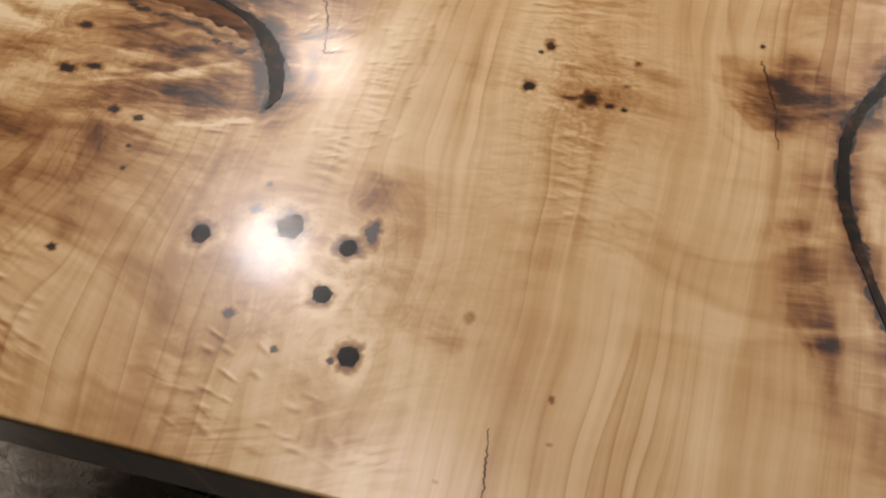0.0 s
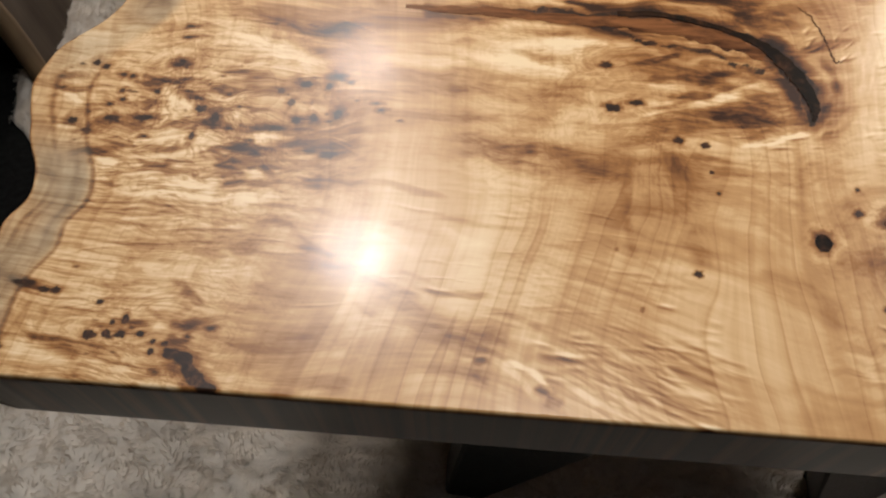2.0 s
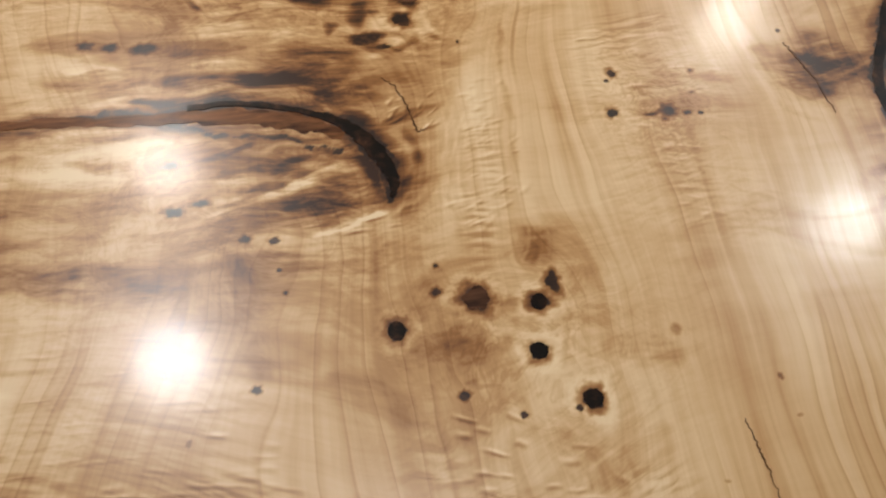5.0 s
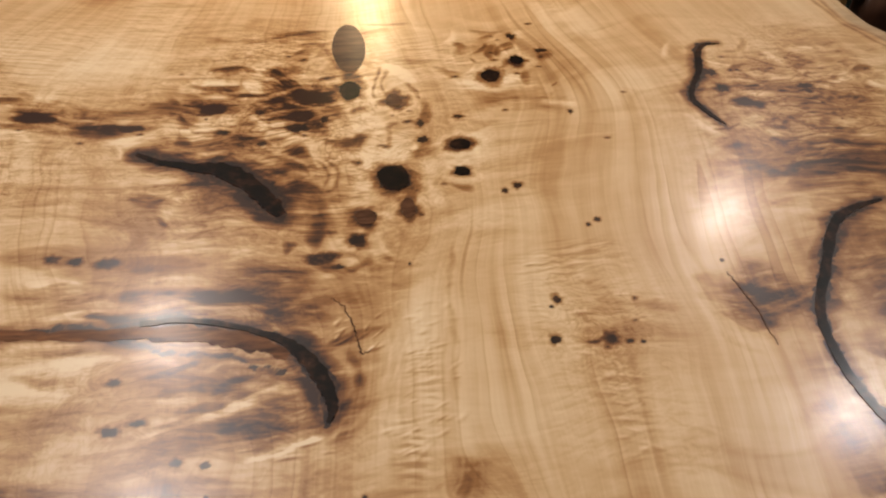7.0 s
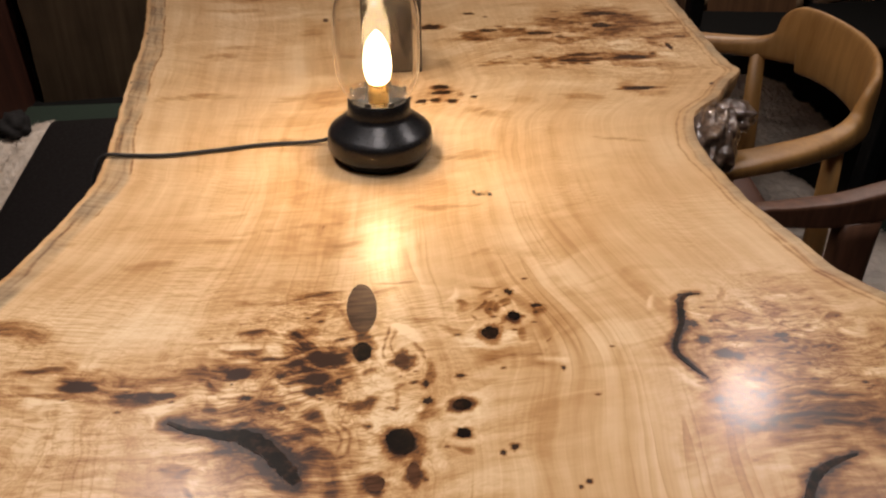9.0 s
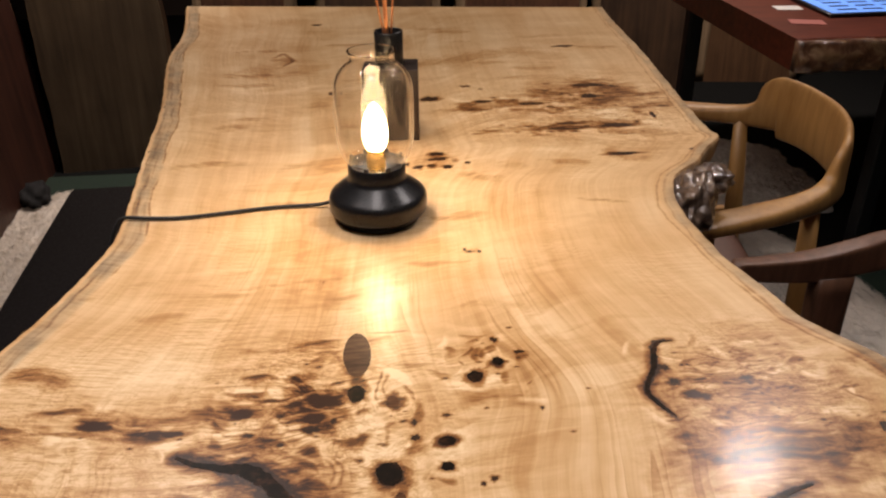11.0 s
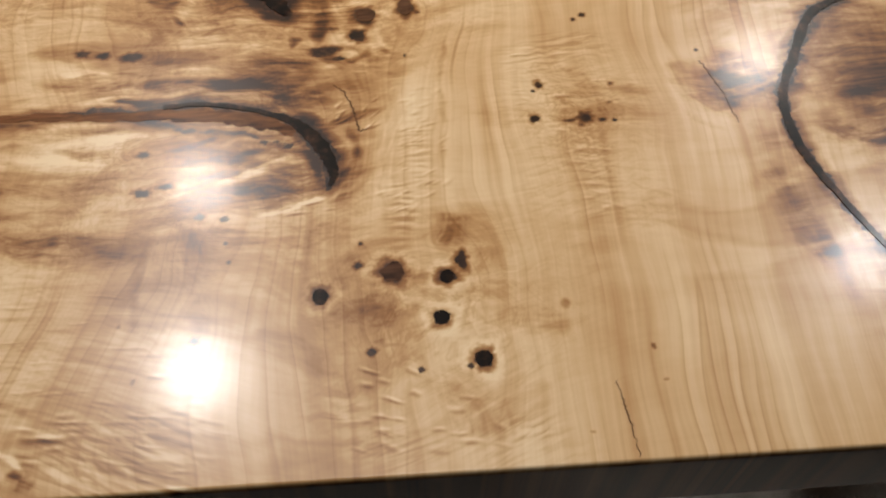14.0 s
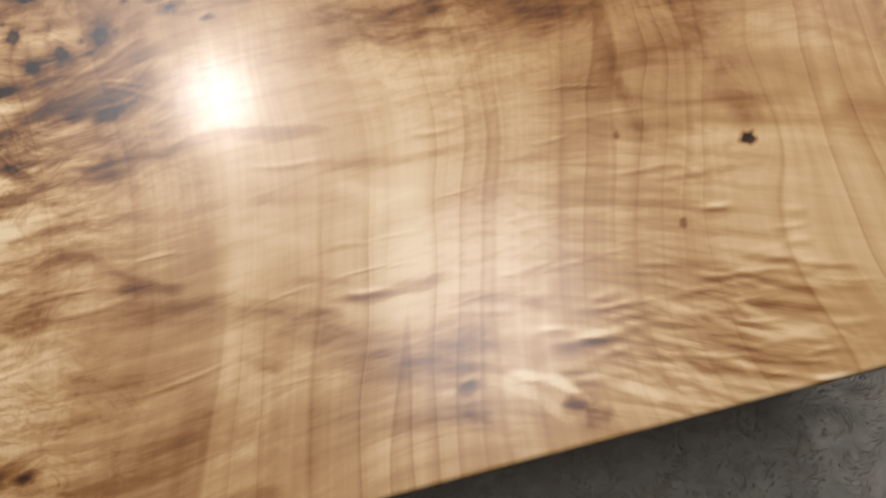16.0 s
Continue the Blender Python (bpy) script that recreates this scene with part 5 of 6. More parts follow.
def tabletop(parent):
    # finer towards the near end: from about 0.8 mm
    ts = np.concatenate([np.linspace(0, 0.25, 310), np.linspace(0.25, 0.70, 360)[1:], np.linspace(0.70, 2.345, 231)[1:]])
    profile = [(-0.022, 0.0), (-0.009, 0.017), (-0.001, 0.036), (0.0025, 0.050), (0.0020, 0.060), (0.0, 0.0645)]   # out from the rim, up from the underside
    inner = np.linspace(0, 1, 840)
    cols = [("L", o, h) for o, h in profile] + [("M", s, 0) for s in inner[1:-1]] + [("R", o, h) for o, h in reversed(profile)]
    X, Y, Zs = np.zeros((len(ts), len(cols))), np.zeros((len(ts), len(cols))), np.zeros((len(ts), len(cols)))
    for k, (kind, a, h) in enumerate(cols):
        x = np.full(ts.shape, {"L": -0.5, "R": 0.5}.get(kind, -0.5 + a))
        for _ in range(3):
            y = near_line(x) + ts / 2.345 * (far_line(x) - near_line(x))
            xl, xr = left_of(y), right_of(y)
            x = xl - a if kind == "L" else xr + a if kind == "R" else xl + (xr - xl) * a
        lump = 0.004 * pnoise(y * 16, y * 0 + h * 60, 71) * math.sin(math.pi * h / 0.065) if kind != "M" else 0
        X[:, k], Y[:, k] = x + (lump if kind == "R" else -lump if kind == "L" else 0), y
        Zs[:, k] = TOP if kind == "M" else UNDER + h + 0.0005 * (h > 0.064)
    n, c = X.shape
    verts = np.stack([X, Y, Zs], -1).reshape(-1, 3)
    idx = np.arange(n * c).reshape(n, c)
    quads = [np.stack([idx[:-1, :-1], idx[:-1, 1:], idx[1:, 1:], idx[1:, :-1]], -1).reshape(-1, 4)]
    quads.append(np.stack([idx[1:, 0], idx[1:, -1], idx[:-1, -1], idx[:-1, 0]], -1))
    extra, base = [], n * c
    for row, out in ((0, -1), (n - 1, 1)):
        rim = idx[row]
        lips = []
        for dy, z in ((0.0012, -0.0012), (0.0016, -0.006), (0.0016, None)):
            p = verts[rim].copy()
            p[:, 1] += out * dy
            p[:, 2] = np.minimum(p[:, 2], UNDER if z is None else TOP + z)
            if z is None:
                p[:, 0] = np.clip(p[:, 0], verts[rim[0], 0], verts[rim[-1], 0])
            extra.append(p)
            lips.append(np.arange(base, base + c))
            base += c
        loops = [rim, *lips]
        for a, b in zip(loops, loops[1:]):
            q = np.stack([a[:-1], b[:-1], b[1:], a[1:]], -1)
            quads.append(q if out < 0 else q[:, ::-1])
    verts = np.vstack([verts, *extra])
    faces = np.vstack(quads)
    me = bpy.data.meshes.new("tabletop")
    me.vertices.add(len(verts))
    me.vertices.foreach_set("co", verts.astype(np.float32).ravel())
    me.loops.add(faces.size)
    me.loops.foreach_set("vertex_index", faces.astype(np.int32).ravel())
    me.polygons.add(len(faces))
    me.polygons.foreach_set("loop_start", np.arange(0, faces.size, 4, dtype=np.int32))
    me.polygons.foreach_set("use_smooth", np.ones(len(faces), bool))
    me.update(calc_edges=True)
    x, y = verts[:, 0].copy(), verts[:, 1].copy()
    drop = TOP - verts[:, 2]
    tone, pale, burl, grain, wood, more, flow = slab_fields(x, y)
    a = me.attributes.new("pale", "FLOAT", "POINT")
    a.data.foreach_set("value", pale.astype(np.float32))
    a = me.attributes.new("burl", "FLOAT", "POINT")
    a.data.foreach_set("value", burl.astype(np.float32))
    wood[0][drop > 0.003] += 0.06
    # near end face: end grain, plus its shade, darkened into the colour
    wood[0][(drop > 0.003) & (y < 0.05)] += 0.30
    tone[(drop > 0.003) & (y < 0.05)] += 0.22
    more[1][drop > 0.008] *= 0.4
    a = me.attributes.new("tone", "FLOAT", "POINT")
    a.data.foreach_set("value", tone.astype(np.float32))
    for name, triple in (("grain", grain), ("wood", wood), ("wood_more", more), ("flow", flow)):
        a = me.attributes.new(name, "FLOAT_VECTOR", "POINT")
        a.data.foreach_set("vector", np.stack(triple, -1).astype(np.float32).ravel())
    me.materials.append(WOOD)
    ob = new("tabletop", me)
    ob.parent = parent
    return tagged(ob, "honey-coloured figured slab with live edges and lacquered knots")


def fill_blob(name, mat, parent, x, y, a, b, turn=0.0, rough=0.08, seed=1, label=""):
    """A polished knot let into the top, with an uneven rim."""
    bm = bmesh.new()
    seg = 40
    rings = []
    for z in (-0.0008, 0.0003):
        ring = []
        for i in range(seg):
            t = 2 * math.pi * i / seg
            w = 1 + rough * float(pnoise(np.array([math.cos(t) * 1.3 + seed * 3.1]), np.array([math.sin(t) * 1.3 + seed]), 81)[0]) \
                + 0.5 * rough * float(pnoise(np.array([math.cos(t) * 4 + seed]), np.array([math.sin(t) * 4 + seed * 2.0]), 82)[0])
            px, py = 0.88 * a / 1000 * w * math.cos(t), 0.88 * b / 1000 * w * math.sin(t)
            ring.append(bm.verts.new((x + px * math.cos(turn) - py * math.sin(turn), y + px * math.sin(turn) + py * math.cos(turn), TOP + z)))
        rings.append(ring)
    for i in range(seg):
        bm.faces.new((rings[0][i], rings[0][(i + 1) % seg], rings[1][(i + 1) % seg], rings[1][i]))
    bm.faces.new(rings[1])
    return part(name, bm, mat, parent, label, smooth=False)


def fill_ribbon(name, mat, parent, rows, label="", grow=1.0, lift=0.0, seed=1, jag=0.0, rough=1.0):
    """A polished long pocket along a line of changing width."""
    s = spline(rows, 9)
    bm = bmesh.new()
    lines = []
    for i, (x, y, w) in enumerate(s):
        a, b = s[max(i - 1, 0)], s[min(i + 1, len(s) - 1)]
        d = np.array([b[0] - a[0], b[1] - a[1]])
        d /= np.hypot(*d) + 1e-9
        nx, ny = -d[1], d[0]
        off = jag * float(pnoise(np.array([i * 0.55 + seed]), np.array([0.4]), 85)[0])
        x, y = x + nx * off, y + ny * off
        row = []
        for f_, z in ((-1.0, -0.0008), (-1.0, 0.0003), (1.0, 0.0003), (1.0, -0.0008)):
            k = 1 + rough * 0.50 * float(pnoise(np.array([i * 0.31 + seed]), np.array([math.copysign(3.3, f_)]), 83)[0]) + rough * 0.34 * float(pnoise(np.array([i * 0.9 + seed]), np.array([math.copysign(7.3, f_)]), 84)[0])
            h = f_ * k * w * grow / 1000
            row.append(bm.verts.new((x + nx * h, y + ny * h, TOP + z + lift)))
        lines.append(row)
    for p, q in zip(lines, lines[1:]):
        for k in range(3):
            bm.faces.new((p[k + 1], p[k], q[k], q[k + 1]))
    return part(name, bm, mat, parent, label, smooth=False)


def slab_table():
    table = empty("slab_table", (0, 0, 0), "long live-edge slab table of figured golden wood with dark knots", "table")
    tabletop(table)
    for i, (x, y, a, b) in enumerate(EYES_NEAR):
        if min(a, b) > 4.9 and i != 1:
            fill_blob("resin_knot", RESIN, table, x, y, a, b, 0.2 * i, seed=i + 1, label="polished black resin-filled knot")
    fill_blob("resin_knot", EYE_WOOD, table, -0.023, 0.146, 8.5, 8.0, 0.4, 0.3, 77, "dark brown knot under lacquer")
    for i, (x, y, a, b) in enumerate(EYES_FAR):
        if min(a, b) > 6.4:
            brown = i in (3, 4, 6)
            fill_blob("resin_knot", EYE_WOOD if brown else RESIN, table, x, y, a, b, 0.0, 0.14, seed=i + 31, label="dark knot filled with resin")
    fill_blob("knot_plug", OVAL, table, -0.035, 0.625, 17.5, 46.0, 0.0, 0.04, 5, "oval brown knot under lacquer")
    fill_ribbon("bark_strip", BARK, table, [(-0.325, 0.304, 1.4), (-0.29, 0.3025, 3.2), (-0.25, 0.3005, 4.0), (-0.205, 0.297, 4.2), (-0.17, 0.2955, 5.5), (-0.135, 0.291, 6.5), (-0.105, 0.282, 6.0), (-0.085, 0.270, 4.0)],
                "reddish-brown bark strip closed into the slab", seed=3)
    for rows, k in ((HOOK[4:], 5), (VOID, 9), (LOOP_A, 12), (LOOP_B, 15)):
        fill_ribbon("resin_seam", RESIN, table, rows, "glossy dark resin seam", grow=0.72, lift=0.0003, seed=k, rough=0.55)
    for rows, k in ((CRACK_A, 21), (CRACK_B, 24), (CRACK_C, 27)):
        fill_ribbon("crack", CRACK_WOOD, table, rows, "fine dark drying crack", grow=0.55, lift=0.0001, seed=k, jag=0.0014)
    return table


slab_table()

# ---------------------------------------------------------------- under and at the slab
def table_leg(x0, x1, y, parent):
    """A black steel trestle: two splayed uprights, a foot bar and a top plate."""
    bm = bmesh.new()
    box(bm, (x0, y - 0.05, UNDER - 0.012), (x1, y + 0.05, UNDER), 0.002)
    box(bm, (x0 + 0.02, y - 0.04, 0.0), (x1 - 0.02, y + 0.04, 0.03), 0.003)
    for xa, xb in ((x0 + 0.08, x0 + 0.16), (x1 - 0.08, x1 - 0.16)):
        sweep(bm, [(xa, y, UNDER - 0.008), (xb, y, 0.02)], [0.08, 0.08], [0.05, 0.05], ups=[(1, 0, 0)] * 2, power=8)
    return part("leg", bm, BLACK_STEEL, parent, "black steel trestle leg", smooth=False)


def blade_leg(side, x, y, parent):
    """A folded steel blade, wide under the top and narrow at the floor."""
    bm = bmesh.new()
    outline = [(0.190, UNDER), (0.235, 0.36), (0.262, 0.004), (0.225, 0.004), (0.105, 0.36), (0.0, UNDER)]
    rows = []
    for dy, inset in ((0.0, 0.004), (0.004, 0.0), (0.05, 0.0), (0.054, 0.004)):
        mid = sum(a for a, _ in outline) / len(outline)
        rows.append([bm.verts.new((x + side * (a + (inset if a < mid else -inset)), y + dy + 0.12 * (a - 0.1) * (1 if a > 0.17 else 0), z)) for a, z in outline])
    n = len(outline)
    for r0, r1 in zip(rows, rows[1:]):
        for i in range(n):
            bm.faces.new((r0[i], r0[(i + 1) % n], r1[(i + 1) % n], r1[i]))
    bm.faces.new(rows[0])
    bm.faces.new(rows[-1])
    bmesh.ops.recalc_face_normals(bm, faces=bm.faces)
    return part("leg", bm, BLACK_STEEL, parent, "tapered black steel blade leg", smooth=False)


TABLE = bpy.data.objects["slab_table"]
blade_leg(-1, -0.03, 0.10, TABLE)
blade_leg(1, -0.02, 0.10, TABLE)
table_leg(-0.30, 0.45, 1.95, TABLE)


def edge_gnarl():
    """The lacquered bark lump that stands in the bay of the right edge."""
    m, nt, b = material("lacquered_bark")
    co = node(nt, "ShaderNodeTexCoord").outputs["Object"]
    n = noise_tex(nt, co, 34.0, 5.0, 0.6, 0.8)
    nt.links.new(ramp(nt, n, [(0.32, (0.02, 0.013, 0.010)), (0.52, (0.10, 0.065, 0.045)), (0.68, (0.30, 0.22, 0.16))]), b.inputs["Base Color"])
    b.inputs["Roughness"].default_value = 0.3
    b.inputs["Coat Weight"].default_value = 1.0
    b.inputs["Coat Roughness"].default_value = 0.06
    bump(nt, b, n, 0.6, 0.006)
    bm = bmesh.new()
    bmesh.ops.create_icosphere(bm, subdivisions=5, radius=1)
    for v in bm.verts:
        p = v.co.copy()
        r = 1 + 0.22 * noise.noise(p * 1.7) + 0.14 * noise.noise(Vector((p.x * 5.0, p.y * 5.0, p.z * 2.0)) + Vector((3, 1, 2))) + 0.03 * noise.noise(p * 9)
        q = Vector((p.x * 0.046, p.y * 0.080, p.z * 0.050)) * r
        v.co = Vector((0.508, 1.045, 0.700)) + Matrix.Rotation(radians(-20), 3, "Z") @ q
        v.co.z = max(v.co.z, 0.655)
    part("bark_lump", bm, m, TABLE, "glossy lacquered grey-brown bark lump at the edge")
    bm = bmesh.new()
    bmesh.ops.create_icosphere(bm, subdivisions=4, radius=1)
    for v in bm.verts:
        p = v.co.copy()
        r = 1 + 0.3 * noise.noise(p * 2.2 + Vector((5, 0, 0))) + 0.1 * noise.noise(p * 6)
        v.co = Vector((0.565, 1.098, 0.714)) + Vector((p.x * 0.034, p.y * 0.032, p.z * 0.024)) * r
    part("bark_lump", bm, m, TABLE, "glossy lacquered grey-brown bark lump at the edge")


edge_gnarl()


def edge_bark():
    """A strip of dark bark left on the slab's side below the left live edge."""
    m = simple("dark_edge_bark", (0.045, 0.020, 0.011), 0.5, 0.0, 0.5, 60.0, 0.6, 0.3)
    bm = bmesh.new()
    rows = []
    for i in range(46):
        y = 0.325 + 0.155 * i / 45
        out = 0.030 * math.sin(math.pi * i / 45) ** 0.5 * (1 + 0.5 * noise.noise((y * 38, 0.3, 1.1)))
        x = float(left_of(np.array([y]))[0]) + 0.004
        ring = []
        for k in range(9):
            a = math.pi * k / 8
            w = 1 + 0.35 * noise.noise((y * 60, a * 2.0, 4.2))
            ring.append(bm.verts.new((x - 0.004 - out * math.sin(a) * w, y, TOP - 0.034 + 0.024 * math.cos(a))))
        ring.append(bm.verts.new((x + 0.012, y, TOP - 0.034)))
        rows.append(ring)
    for a, b in zip(rows, rows[1:]):
        for k in range(10):
            bm.faces.new((a[k], b[k], b[(k + 1) % 10], a[(k + 1) % 10]))
    bm.faces.new(rows[0])
    bm.faces.new(list(reversed(rows[-1])))
    bmesh.ops.recalc_face_normals(bm, faces=bm.faces)
    part("bark_strip", bm, m, TABLE, "dark brown bark left on the edge")


edge_bark()


# ---------------------------------------------------------------- on the table
def table_lamp(x, y):
    lamp = empty("table_lamp", (x, y, TOP), "black metal table lamp with clear glass jar shade, lit", "lamp")
    bm = bmesh.new()
    lathe(bm, [(0.054, 0.0), (0.059, 0.001), (0.061, 0.004), (0.0615, 0.011), (0.066, 0.0125), (0.069, 0.014), (0.0708, 0.018), (0.0712, 0.028), (0.0705, 0.036), (0.0685, 0.0405),
               (0.064, 0.0445), (0.0455, 0.0600), (0.0425, 0.0635), (0.0415, 0.068), (0.0415, 0.0855), (0.0405, 0.0865), (0.0385, 0.0865), (0.0378, 0.085), (0.0378, 0.072)], 96)
    base = part("base", bm, BLACK_PAINT, lamp, "black painted metal base")
    for i in range(8):
        bm = bmesh.new()
        box(bm, (-0.004, -0.0015, 0.084), (0.004, 0.0015, 0.092), 0.0006, Matrix.Rotation(2 * math.pi * (i + 0.5) / 8, 4, "Z") @ Matrix.Translation((0, 0.0392, 0)))
        part("holder_tooth", bm, BLACK_PAINT, base)
    outer = [(0.030, 0.0800), (0.0365, 0.0835), (0.0440, 0.0925), (0.0505, 0.105), (0.0540, 0.119), (0.0552, 0.135), (0.0552, 0.178), (0.0545, 0.195), (0.0515, 0.209), (0.0455, 0.2195),
             (0.0385, 0.2265), (0.0325, 0.2310), (0.0305, 0.2360), (0.0312, 0.2430), (0.0330, 0.2470)]
    prof = spline(outer, 4)
    inner = [(max(r - 0.0024, 0.001), z + (0.0012 if i < 8 else 0)) for i, (r, z) in enumerate(prof)]
    bm = bmesh.new()
    lathe(bm, [tuple(p) for p in prof] + [tuple(p) for p in reversed(inner)] + [tuple(prof[0])], 96, cap=False)
    bmesh.ops.remove_doubles(bm, verts=bm.verts, dist=1e-6)
    bmesh.ops.recalc_face_normals(bm, faces=bm.faces)
    shade = part("shade", bm, GLASS, lamp, "clear glass jar shade")
    shade.visible_shadow = False
    bm = bmesh.new()
    lathe(bm, [(0.0130, 0.070), (0.0135, 0.072), (0.0135, 0.098), (0.0120, 0.100), (0.0120, 0.106)], 32)
    socket = part("socket", bm, BRASS, lamp, "brass bulb socket")
    bm = bmesh.new()
    lathe(bm, [(0.0105, 0.104), (0.0135, 0.108), (0.0165, 0.115), (0.0182, 0.125), (0.0182, 0.136), (0.0164, 0.149), (0.0124, 0.161), (0.0064, 0.170), (0.0014, 0.175)], 32)
    part("bulb", bm, glowing("lit_bulb", (1.0, 0.72, 0.38), 125.0), socket, "glowing warm bulb")
    return lamp


table_lamp(0.0, 0.968)


def lamp_cable():
    pts = [(-0.068, 1.000, TOP + 0.012), (-0.095, 1.006, TOP + 0.005), (-0.16, 1.006, TOP + 0.004), (-0.23, 0.994, TOP + 0.004), (-0.29, 0.986, TOP + 0.004), (-0.340, 0.990, TOP + 0.004),
           (-0.372, 0.994, TOP + 0.0045), (-0.385, 0.990, TOP - 0.004), (-0.394, 0.978, TOP - 0.030), (-0.399, 0.962, TOP - 0.09), (-0.40, 0.94, 0.50), (-0.395, 0.93, 0.30), (-0.36, 0.94, 0.05), (-0.30, 0.95, 0.006)]
    bm = bmesh.new()
    tube(bm, spline(pts, 8), 0.0027, 10)
    tagged(part("lamp_cable", bm, simple("black_rubber", (0.015, 0.014, 0.014), 0.55), None), "black rubber lamp cable running over the slab's edge", "cable")


lamp_cable()


def reed_diffuser(x, y):
    m = Matrix.Rotation(radians(-4), 4, "Z")
    d = empty("reed_diffuser", (x, y, TOP), "dark wooden block diffuser with black neck and copper reeds", "diffuser")
    bm = bmesh.new()
    box(bm, (-0.050, -0.035, 0), (0.050, 0.035, 0.130), 0.0025, m)
    part("block", bm, BLOCK_WOOD, d, "dark stained wooden block")
    bm = bmesh.new()
    lathe(bm, [(0.0245, 0.130), (0.0250, 0.1315), (0.0250, 0.188), (0.0240, 0.1895), (0.0215, 0.1895), (0.0205, 0.188), (0.0205, 0.150)], 48)
    neck = part("neck", bm, BLACK_PAINT, d, "matt black round neck")
    copper = simple("copper_reed", (0.50, 0.20, 0.08), 0.4, 0.3, 0.2, 200.0)
    for i, (a, tilt) in enumerate(((2.4, 14), (0.6, 6), (1.7, 9), (3.6, 4), (5.0, 3))):
        bm = bmesh.new()
        v = Vector((math.cos(a) * math.sin(radians(tilt)), math.sin(a) * math.sin(radians(tilt)), math.cos(radians(tilt))))
        o = Vector((0.004 * math.cos(a * 2), 0.004 * math.sin(a * 2), 0.14))
        tube(bm, [o + v * t for t in (0, 0.06, 0.12, 0.18)], 0.0019, 8)
        part("reed", bm, copper, neck)
    return d


reed_diffuser(0.034, 1.300)

# ---------------------------------------------------------------- seats
LEATHER = simple("brown_leather", (0.12, 0.058, 0.040), 0.45, 0.0, 0.25, 120.0, 0.12)


def soft_pad(bm, w, d, h, z, steps=26, power=3.4, crown=0.012):
    top, bot = [], []
    for j in range(steps + 1):
        for i in range(steps + 1):
            a, b = -1 + 2 * i / steps, -1 + 2 * j / steps
            r = max(abs(a), abs(b)) or 1e-9
            k = (abs(a) ** power + abs(b) ** power) ** (1 / power) or 1e-9
            x, y = a * r / k, b * r / k
            e = min(1, (1 - r) * 5)
            round_ = math.sqrt(max(0, 1 - (1 - e) ** 2))
            top.append(bm.verts.new((x * w / 2, y * d / 2, z + h * (0.5 + 0.5 * round_) + crown * (1 - r * r))))
            bot.append(bm.verts.new((x * w / 2, y * d / 2, z + h * (0.5 - 0.5 * round_))))
    n = steps + 1
    for j in range(steps):
        for i in range(steps):
            bm.faces.new((top[j * n + i], top[j * n + i + 1], top[(j + 1) * n + i + 1], top[(j + 1) * n + i]))
            bm.faces.new((bot[j * n + i], bot[(j + 1) * n + i], bot[(j + 1) * n + i + 1], bot[j * n + i + 1]))
    bmesh.ops.remove_doubles(bm, verts=bm.verts, dist=1e-5)
    bmesh.ops.recalc_face_normals(bm, faces=bm.faces)


def oak_armchair(x, y, turn):
    c = empty("armchair", (x, y, 0), "light oak armchair with wide bent backrest and brown seat", "chair", "armchairs at the slab table")
    half = [(-0.150, 0.322, 0.642, 0.046, 0.020), (-0.10, 0.312, 0.644, 0.058, 0.026), (-0.03, 0.291, 0.646, 0.058, 0.030), (0.05, 0.262, 0.648, 0.052, 0.034), (0.105, 0.238, 0.651, 0.044, 0.038), (0.145, 0.216, 0.656, 0.036, 0.046),
            (0.172, 0.195, 0.666, 0.029, 0.070), (0.192, 0.172, 0.686, 0.023, 0.124), (0.201, 0.152, 0.690, 0.021, 0.134), (0.220, 0.105, 0.692, 0.020, 0.132), (0.233, 0.05, 0.692, 0.020, 0.130), (0.237, 0.0, 0.692, 0.020, 0.130)]
    rows = half + [(a, -b, z, w, h) for a, b, z, w, h in reversed(half[:-1])]
    s = spline(rows, 6)
    bm = bmesh.new()
    sweep(bm, s[:, :3], s[:, 3], s[:, 4], sides=20, power=3.2)
    part("arm_and_back", bm, OAK, c, "bent oak back and arms in one piece")
    for sx, sy, top, lean in ((-0.07, 0.300, 0.636, 0.02), (-0.07, -0.300, 0.636, 0.02), (0.135, 0.218, 0.646, -0.05), (0.135, -0.218, 0.646, -0.05)):
        bm = bmesh.new()
        tube(bm, [(sx, sy, top), (sx - lean * 0.3, sy * 0.97, 0.44), (sx - lean, sy * 0.94, 0.0)], [0.015, 0.020, 0.013], 14)
        part("leg", bm, OAK, c)
    for sy in (0.245, -0.245):
        bm = bmesh.new()
        box(bm, (-0.08, sy - 0.011, 0.375), (0.15, sy + 0.011, 0.415), 0.004)
        part("rail", bm, OAK, c)
    bm = bmesh.new()
    soft_pad(bm, 0.40, 0.46, 0.045, 0.410)
    for v in bm.verts:
        v.co.x -= 0.085
    part("seat", bm, LEATHER, c, "brown leather seat pad")
    c.rotation_euler[2] = radians(turn)
    return c


